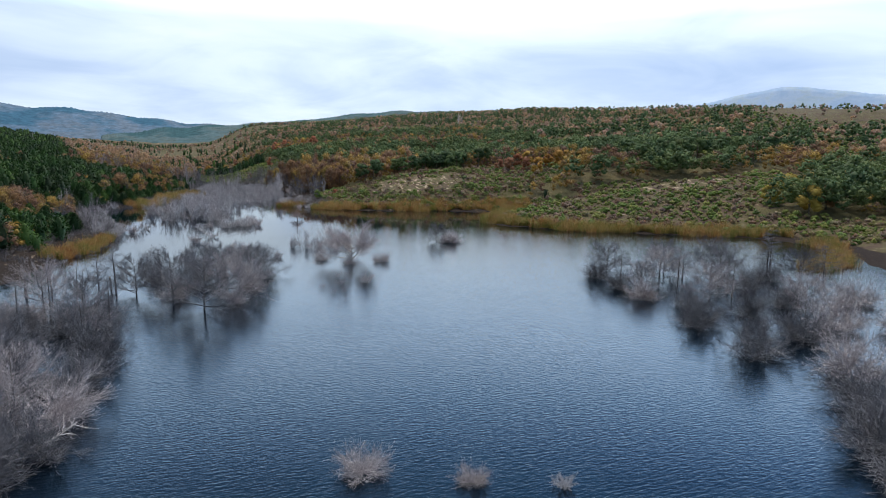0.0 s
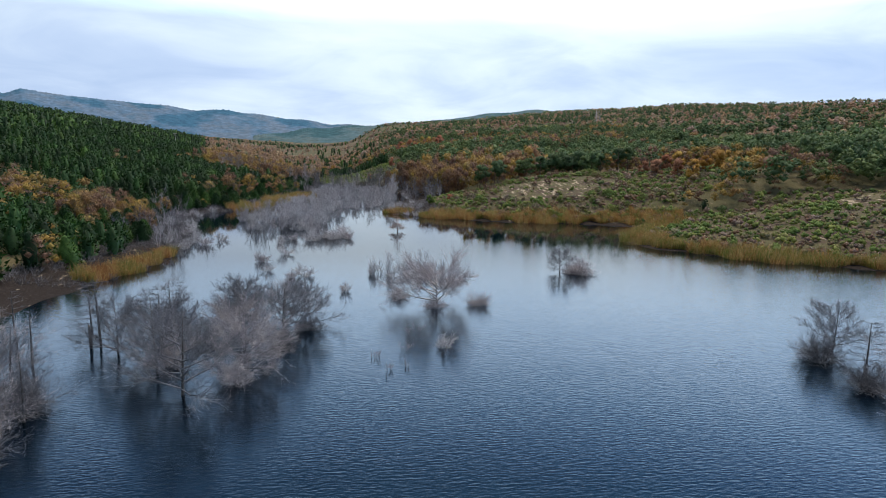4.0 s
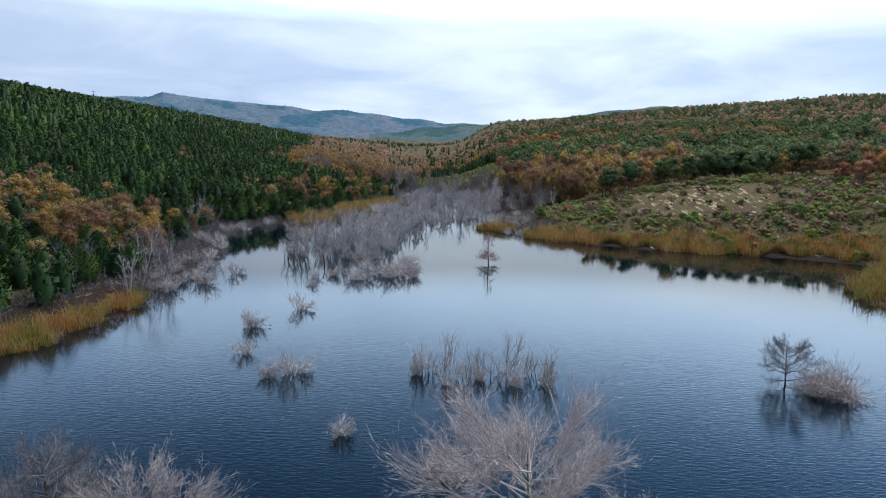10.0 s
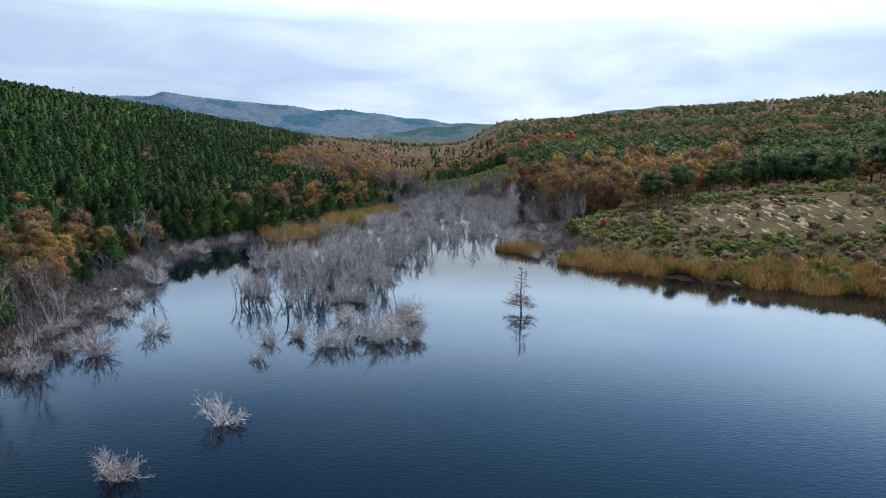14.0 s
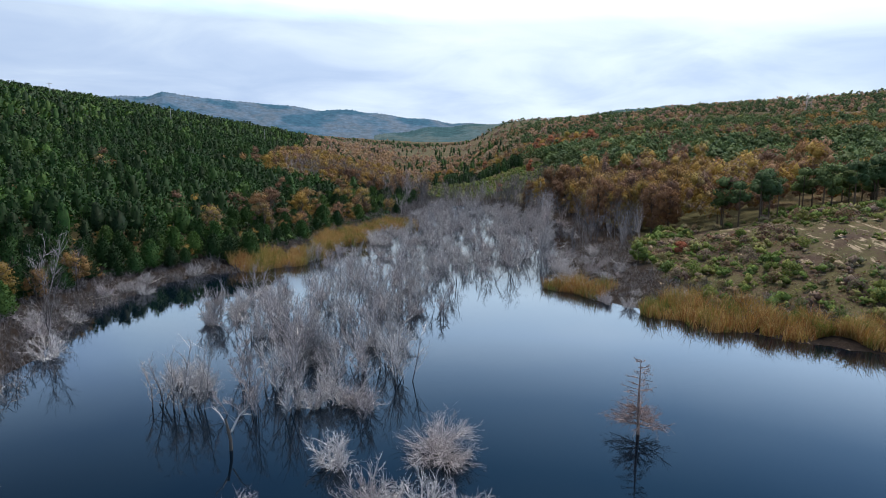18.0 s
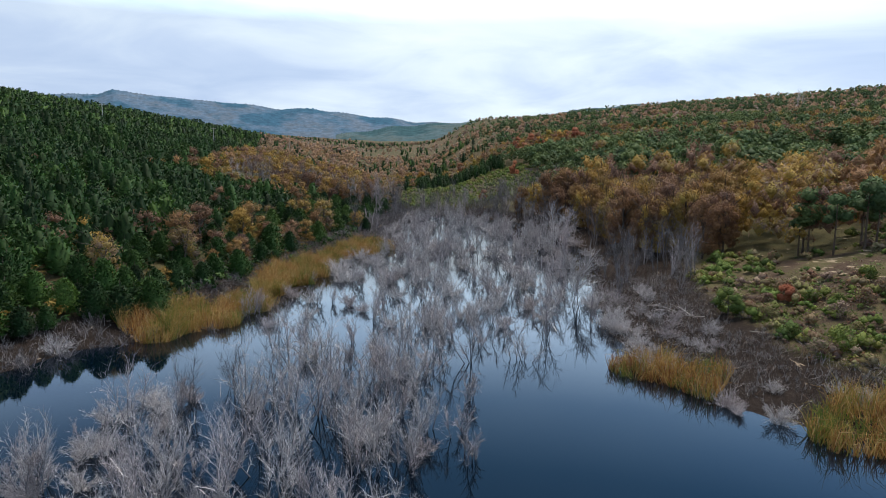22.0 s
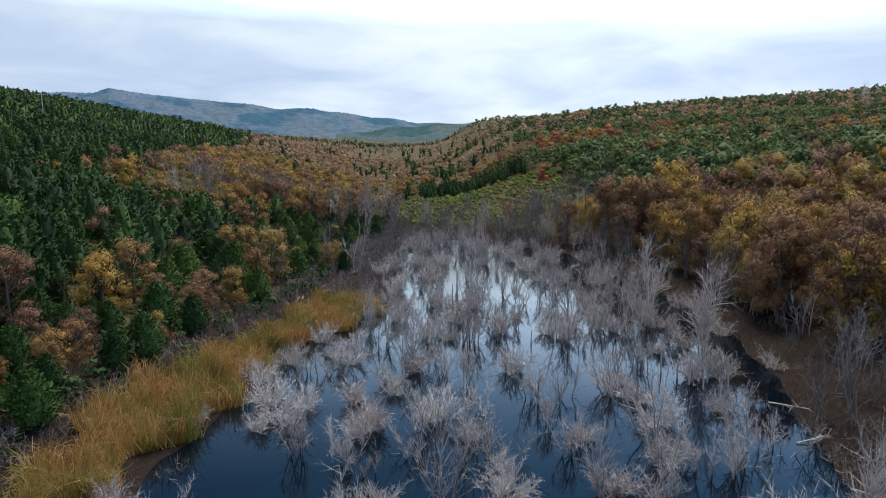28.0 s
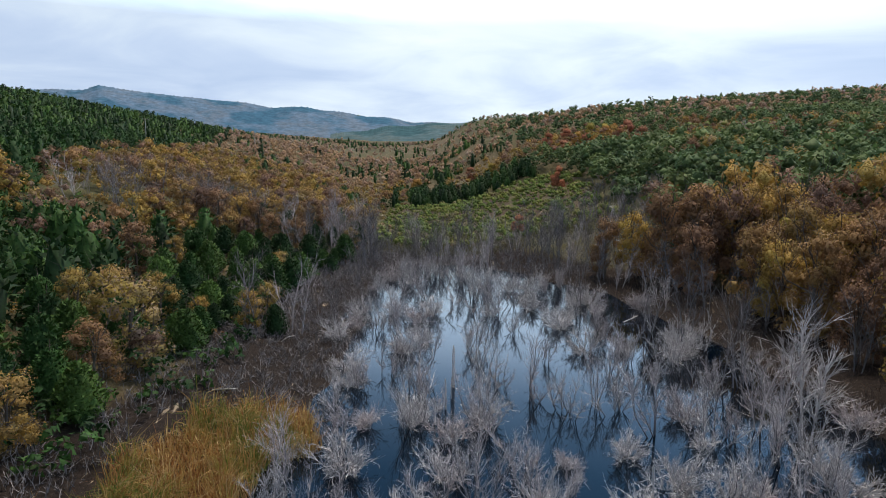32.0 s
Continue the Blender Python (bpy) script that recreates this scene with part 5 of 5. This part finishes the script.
RR = rng_of(400)
reed_bed("reed_bed", ((25.5, 195.5), (34.5, 185.5), (46.5, 178.5), (62.5, 171.5), (78, 166.5), (92, 161)), 10.5, 24, 2.1, "golden reed belt along the heath bank", RR)
reed_bed("reed_bed", ((92, 157), (78, 150), (69, 140), (66, 130), (68, 121), (73, 112), (82, 103), (94, 94), (108, 84), (116, 76)), 9, 24, 2.2, "broad golden reed bed on a point of the bank", RR)
reed_bed("reed_bed", ((14, 209), (17, 205), (21, 202)), 5.5, 34, 2.0, "clump of yellow-green reeds at the bank", RR)
reed_bed("reed_bed", ((-40, 100), (-36, 108), (-34, 117), (-33, 127)), 6, 30, 2.0, "green and gold reed bed on the wooded bank", RR)
reed_bed("reed_bed", ((-37, 218.5), (-32.5, 223.5), (-27, 233), (-26.5, 243), (-26, 252), (-23.5, 261), (-21, 270), (-17.5, 279), (-14.5, 287)), 8.5, 40, 2.2, "long golden reed belt along the upper bank", RR)
reed_bed("reed_bed", ((84, 44), (96, 48), (108, 58), (114, 68)), 7, 18, 1.9, "reed fringe of the side bay", RR)


# ---------------------------------------------------------------- shore brush
def brush(name, x, y, h, mat, label, rng, per=13, w=0.036):
    n = len(x)
    z = np.maximum(height(x, y), -0.05)
    P = np.repeat(np.stack([x, y, z], 1), per, 0) + rng.normal(0, 0.45, (n * per, 3)) * np.array([1, 1, 0])
    hh = np.repeat(h, per)
    D = unit(rng.normal(0, 0.55, (n * per, 3)) + np.array([0, 0, 0.9]))
    D[:, 2] = np.abs(D[:, 2])
    L = hh * rng.uniform(0.5, 1.1, n * per)
    M, E = branch(P, D, L, rng, 0.35)
    g = [twig_blades(P, M, E, w * 1.3, rng)]
    S, D2, L2 = sprout(P, M, E, 3, rng, 0.5, 0.5, 0.1)
    g.append(slivers(S, S + D2 * L2[:, None], w, rng))
    V, F = join(*g)
    return tagged(new(name, fast_mesh(name, V, F, mat)), label, "brush", kind="stuff")


x, y = scatter(RR, -70, -5, 96, 360, 1.7)
dl, dr, ov, d = banks(x, y)
ok = (dl > -1.5) & (dl < np.where(y > 240, 19, 13)) & ~((np.abs(dl - 3.5) < 4.5) & (((y > 99) & (y < 130)) | ((y > 219) & (y < 287))))
brush("shore_brush", x[ok], y[ok], RR.uniform(0.6, 1.7, ok.sum()), BRUSH, "grey leafless brush along the wooded bank", RR, 18, 0.046)
x, y = scatter(RR, 5, 60, 186, 362, 1.8)
dl, dr, ov, d = banks(x, y)
ok = (dr > np.where(y > 246, -0.5, -1)) & (dr < 15) & (RR.uniform(0, 1, len(x)) < np.where(dr < 10, 1.0, 0.7)) & ~((y < 199) & (dr < 5))
brush("shore_brush", x[ok], y[ok], RR.uniform(0.6, 1.7, ok.sum()), DARKBRUSH, "dark reddish-brown leafless brush under the oak bank", RR, 9, 0.036)
ok &= y < 248
brush("shore_brush", x[ok], y[ok], RR.uniform(0.5, 1.4, ok.sum()), PALEBRUSH, "pale grey leafless brush under the oak bank", RR, 22, 0.034)
x, y = scatter(RR, -40, 40, 340, 372, 1.9)
dl, dr, ov, d = banks(x, y)
ok = (d > -4) & (RR.uniform(0, 1, len(x)) < 0.75)
brush("shore_brush", x[ok], y[ok], RR.uniform(1.0, 2.6, ok.sum()), GREYTWIG, "grey leafless thicket at the head of the lake", RR)

# ---------------------------------------------------------------- heath shrubs
x, y = scatter(RR, -20, 175, 60, 455, 1.75)
hm, sm = heath_mask(x, y), sand_mask(x, y)
ok = (hm > 0.4) & (RR.uniform(0, 1, len(x)) < np.where(sm > 0.45, 0.2, 0.82))
x, y = x[ok], y[ok]
x2, y2 = scatter(RR, 175, 470, 40, 460, 4.2)
ok = (heath_mask(x2, y2) > 0.4) & (RR.uniform(0, 1, len(x2)) < 0.8)
x2, y2 = x2[ok], y2[ok]
cushion = [blob_crown(rng_of(420 + i), 30, 0.9, 1.0, 0.26, 0.1, 4, 0.85, False) for i in range(5)]
tint = np.clip(0.28 + RR.normal(0, 0.16, len(x)) + 0.9 * waves(x, y, 14, 55) + 0.5 * waves(x, y, 5, 56), 0, 0.9)
tint = np.where(y > 340, tint * 0.45, tint)
forest("heath_shrubs", cushion, x, y, RR.uniform(0.4, 1.0, len(x)) ** 1.5 * 1.5, tint, SHRUB, "low green and brown heath shrubs on the open slope", "shrub", RR)
far_cushion = [blob_crown(rng_of(425 + i), 5, 0.9, 1.0, 0.5, 0.1, 3, 0.95, False) for i in range(4)]
forest("heath_shrubs", far_cushion, x2, y2, RR.uniform(1.2, 2.6, len(x2)), RR.uniform(0, 1, len(x2)), SHRUB, "heath shrubs on the far open slope", "shrub", RR)
x, y = scatter(RR, 60, 480, 200, 800, 4.6)
far_open = 0.6 * waves(x, y, 120, 46) + 0.7 * waves(x, y, 45, 47)
dl, dr, ov, d = banks(x, y)
ok = (far_open > 0.22) & (d > 90) & (dl < 0) & (heath_mask(x, y) < 0.5)
x, y = x[ok], y[ok]
tint = np.mod(0.12 + 0.5 * RR.uniform(0, 1, len(x)) ** 1.5 + 0.3 * waves(x, y, 40, 59) + 1, 0.999)
forest("heath_shrubs", far_cushion, x, y, RR.uniform(1.6, 3.4, len(x)), tint, SHRUB, "olive-green shrubs in the clearings of the hills", "shrub", RR)
def shrub_mesh(i):
    V, F, N = blob_crown(rng_of(430 + i), 520, 1.5, 1.25, 0.19, 0.05, 9)
    return fast_mesh("heath_shrub", V, F, SHRUB, normals=N)


heath_shrub = Kind([tagged(new("heath_shrub", shrub_mesh(i)),
                           "rounded evergreen heath shrub on sandy ground", "shrub", "larger shrubs of the heath") for i in range(5)])
for x, y in zip(*scatter(RR, 18, 120, 150, 232, 4.2)):
    if float(heath_mask(np.array([x]), np.array([y]))[0]) > 0.5 and float(sand_mask(np.array([x]), np.array([y]))[0]) < 0.5 and heath_shrub.count < 260 and RR.uniform() < 0.72:
        heath_shrub.put(float(x), float(y), RR.uniform(0.55, 1.5))
# low heather and dry grass between the shrubs
x, y = scatter(RR, 14, 110, 150, 234, 1.0)
hm, sm = heath_mask(x, y), sand_mask(x, y)
ok = (hm > 0.3) & (RR.uniform(0, 1, len(x)) < np.where(sm > 0.4, 0.16, 0.75))
x, y = x[ok], y[ok]
mat_low = [blob_crown(rng_of(440 + i), 17, 0.35, 0.75, 0.22, 0.05, 4) for i in range(5)]
tint = np.clip(0.62 + RR.normal(0, 0.14, len(x)) + 0.9 * waves(x, y, 9, 58), 0.05, 0.95)
forest("heather", mat_low, x, y, RR.uniform(0.5, 1.25, len(x)), tint, SHRUB, "low purple-grey and brown heather carpet", "heather", RR)
# dry grass at the head of the lake
x, y = scatter(RR, -15, 30, 358, 384, 0.9)
brush("dry_grass", x, y, RR.uniform(0.5, 1.0, len(x)), GRASS, "pale dry grass at the head of the lake", RR, 5, 0.09)
print("counts", big_bush.count, small_bush.count, sapling.count)



# ---------------------------------------------------------------- landmark trees
def one_tree(name, crown, h, trunk_geo, mat, bark, label, x, y, s=1.0):
    ob = thing(name, [("trunk", trunk_geo, bark, ""), ("crown", crown, mat, "")], label, "tree", "")
    ob.matrix_basis = Matrix.LocRotScale((x, y, max(ground_z(x, y), 0)), Euler((0, 0, x)), (s, s, s))
    return ob


def round_tree(k, name, mat, label, x, y, s=1.0, r=2.8):
    one_tree(name, blob_crown(rng_of(500 + k), 1300, 7.0, r, 0.30, 0.12, 13, 0.72), 7, oak_limbs(rng_of(520 + k), 7.0, r), mat, OAKBARK, label, x, y, s)


round_tree(0, "oak_tree", GOLD, "round golden-orange oak alone at the glade", -7, 479, 1.15)
round_tree(1, "oak_tree", RUSSET, "russet oak among the pines", 102, 412, 1.0)
round_tree(2, "poplar_tree", GOLD, "narrow bright golden poplar in the oak bank", 42, 322, 1.5, 1.5)
round_tree(3, "poplar_tree", GOLD, "narrow bright golden poplar beside its twin", 44.5, 321, 1.55, 1.4)
round_tree(4, "oak_tree", RUSSET, "small dark red oak at the edge of the glade", 15, 374, 0.6)
round_tree(5, "oak_tree", GOLD, "yellow-green oak above the glade", 19, 474, 0.95)
round_tree(6, "oak_tree", RUSSET, "reddish brown oak above the glade", 13, 487, 0.95)
round_tree(7, "oak_tree", RUSSET, "reddish brown oak on the glade slope", 31, 413, 0.9)
round_tree(8, "holm_oak", SHRUB, "silvery olive-green bush at the sandy bank", 30, 221, 0.52, 3.6)
round_tree(9, "oak_shrub", RUSSET, "low dark red oak shrub on sand", 37, 222, 0.33, 4.0)
RL = rng_of(540)
for k in range(16):
    round_tree(20 + k, "oak_tree", RUSSET if k % 3 else GOLD, "orange autumn tree in the grove on the far slope", 40 + RL.uniform(0, 34), 470 + RL.uniform(-12, 30), RL.uniform(0.9, 1.25))
for k in range(12):
    round_tree(40 + k, "oak_tree", GOLD if k % 2 else RUSSET, "gold autumn oak in the hollow behind the knoll", 104 + RL.uniform(0, 40), 182 + RL.uniform(0, 50), RL.uniform(0.8, 1.15))


for k in range(14):
    round_tree(60 + k, "oak_tree", OAK if k % 3 else GOLD, "brown and gold oak above the side bay", 134 + RL.uniform(0, 44), 80 + RL.uniform(0, 26), RL.uniform(0.8, 1.2))


def tall_bare(k, name, mat, label, x, y, h, stems=1, lean=0.06):
    st, tw = sapling_geo(rng_of(560 + k), h, stems, 46, 9, 0.04, lean, 0.9)
    ob = thing(name, [("stem", g, mat, "") for g in st] + [("crown", tw, mat, "")], label, "tree", "")
    ob.matrix_basis = pose(x, y, max(ground_z(x, y), 0))


tall_bare(0, "bare_poplar", PALETWIG, "tall pale leafless poplar on the far rise", 216, 540, 14)
tall_bare(1, "bare_poplar", PALETWIG, "tall pale leafless poplar beside its twin", 221, 540, 13)
tall_bare(2, "bare_tree", BLEACHED, "white leafless dead tree among the pines", 89, 428, 10)
tall_bare(3, "bare_tree", PINKTWIG, "big grey leafless tree at the head of the lake", -18.7, 357, 10, 4, 0.16)
tall_bare(4, "bare_tree", GREYTWIG, "grey leafless tree at the head of the lake", -15, 360, 8, 4, 0.18)
tall_bare(5, "bare_tree", PINKTWIG, "pale leafless birch on the oak bank", 20.5, 262, 9, 3, 0.1)
tall_bare(6, "bare_tree", PALETWIG, "pale leafless birch on the bank", 22, 283, 8.5, 2, 0.1)
tall_bare(7, "bare_tree", PALETWIG, "pale leafless birch in the shallows", 15, 232, 7, 2, 0.12)

# tall pines with bare trunks on the knoll crest
crest_pine = Kind([thing("pine_tree", [("trunk", pine_stem(rng_of(580 + i), 10.5, 0.17), BARK, "tall bare grey-brown trunk"),
                                       ("crown", blob_crown(rng_of(585 + i), 700, 10.5, 2.7, 0.45, 0.45, 10, 0.74), HAZYPINE, "")],
                         "tall pine with a bare lower trunk behind the heath", "tree", "tall pines of the crest") for i in range(3)])
for k in range(44):
    x = RL.uniform(52, 112)
    crest_pine.put(x, 237 + 0.05 * x + RL.uniform(-3, 9), RL.uniform(0.8, 1.12))
for k in range(30):
    crest_pine.put(158 + RL.uniform(0, 62), 176 + RL.uniform(0, 16), RL.uniform(0.85, 1.2))


# ---------------------------------------------------------------- power line on the hill
def power_pole():
    root = new("power_pole")
    h = 11.0
    P, E = np.array([[0, 0, -0.5]]), np.array([[0, 0, h]])
    part("post", tubes(P, (P + E) / 2, E, 0.22, 0.14, 8), CONCRETE, root)
    P, E = np.array([[-1.4, 0, h - 0.5]]), np.array([[1.4, 0, h - 0.5]])
    part("crossarm", tubes(P, (P + E) / 2, E, 0.09, 0.09, 4), CONCRETE, root)
    for dx in (-1.25, 0.0, 1.25):
        P = np.array([[dx, 0, h - 0.45 + (0.4 if dx == 0 else 0)]])
        part("insulator", tubes(P, P + [[0, 0, 0.15]], P + [[0, 0, 0.32]], 0.07, 0.04, 6), BLEACHED, root)
    return tagged(root, "pale concrete power pole with a crossarm above the pines", "power pole", "power line on the hill")


poles = Kind([power_pole()])
for x, y in ((-352, 525), (-246, 500), (-163, 476), (-132, 545), (-106, 635)):
    poles.put(x, y, 1.0, turn=0.6)

# ---------------------------------------------------------------- dead wood
RD = rng_of(600)


def log_geo(rng, L, r):
    P = np.array([[-L / 2, 0, r]])
    E = np.array([[L / 2, rng.normal(0, 0.3), r + rng.uniform(0.1, 0.5)]])
    M = (P + E) / 2 + rng.normal(0, 0.12, (1, 3))
    S, D, L2 = sprout(P, M, E, 9, rng, 0.7, 0.35, 0.25, 0.3)
    M1, E1 = branch(S, D, L2, rng)
    return tubes(P, M, E, r, r * 0.4, 6), tubes(S, M1, E1, r * 0.4, 0.01, 3)


log = Kind([thing("fallen_branch", [("trunk", a, BLEACHED, "bleached bare trunk"), ("crown", b, PALETWIG, "forking side branches")],
                  "bleached fallen branch lying on the lake bank", "dead wood", "driftwood of the banks") for a, b in (log_geo(rng_of(610 + i), 3.2, 0.08) for i in range(4))])
for x, y, s in ((25.2, 227, 1.0), (23.5, 229, 0.8), (26.5, 225, 0.9), (10, 221.5, 0.8), (24.9, 226, 0.7), (20, 238, 1.0), (21, 246, 0.8), (22.5, 252, 0.9), (-23, 12.6, 1.5), (-24, 12, 1.2),
                (-47, 196, 0.9), (-45.5, 208, 0.8), (-44, 185, 0.8), (-24.5, 262, 0.9), (-30, 255, 0.8), (-20, 290, 0.8), (-18, 305, 0.7), (19, 300, 0.9), (20, 315, 0.8), (27, 222, 0.8), (30, 214, 0.7), (-6, 352, 0.8), (6, 354, 0.9)):
    log.put(x, y, s, turn=RD.uniform(0, 6.28))


def stump_geo(rng, h, r):
    P, E = np.array([[0, 0, -0.5]]), np.array([[rng.normal(0, 0.1), rng.normal(0, 0.1), h]])
    return tubes(P, (P + E) / 2, E, r, r * 0.75, 7), tubes(E, E + [[0.01, 0, 0.08]], E + [[0.03, 0.02, 0.26]], r * 0.72, 0.01, 5)


stump = Kind([thing("broken_stump", [("trunk", a, PALETWIG, "pale bare stump"), ("splinter", b, BLEACHED, "splintered broken top")],
                    "pale broken tree stump standing in shallow water", "stump", "stumps in the shallows") for a, b in (stump_geo(rng_of(620 + i), 1.5 + 0.4 * i, 0.09) for i in range(3))])
for x, y, s in ((16.3, 258.7, 1.0), (16.8, 257.4, 1.3), (20, 256.8, 0.9), (17.6, 256.2, 0.8), (18.6, 257.8, 0.7), (15.5, 260.5, 0.9), (19.2, 260, 0.8), (-3.5, 286, 0.8), (-2.6, 288.8, 1.0), (-4.6, 293, 1.5), (-1.8, 294, 1.6), (-2.1, 291, 0.7), (5, 270, 0.8), (9, 276, 0.9), (2, 262, 0.7), (-6, 275, 0.8)):
    stump.put(x, y, s, z=0.0)
a, b = stump_geo(rng_of(630), 2.6, 0.16)
split_stump = Kind([thing("split_stump", [("trunk", a, DEADWOOD, "dark wet stump"), ("splinter", (b[0] * np.array([1, 1, 1.0]), b[1]), FRESHWOOD, "freshly torn yellow wood")],
                          "dark stump with a freshly torn yellow top", "stump", "")])
for x, y, s in ((-36.8, 68.5, 1.2), (-25.4, 64.5, 0.9)):
    split_stump.put(x, y, s, z=0.0)

# two umbrella pines on the skyline of the distant ridge
umbrella = Kind([thing("umbrella_pine", [("trunk", pine_stem(rng_of(640), 14, 0.4), BARK, ""), ("crown", blob_crown(rng_of(641), 300, 16, 9, 3.0, 0.75, 8), HAZYPINE, "flat spreading crown")],
                       "umbrella pine on the distant skyline", "tree", "")])
for az, s in ((-5.75, 1.0), (-5.45, 0.8)):
    a = math.radians(az)
    umbrella.put(math.sin(a) * 2700, 150 + math.cos(a) * 2700, s, z=float(left_profile(np.array([az]))[0]) - 27)
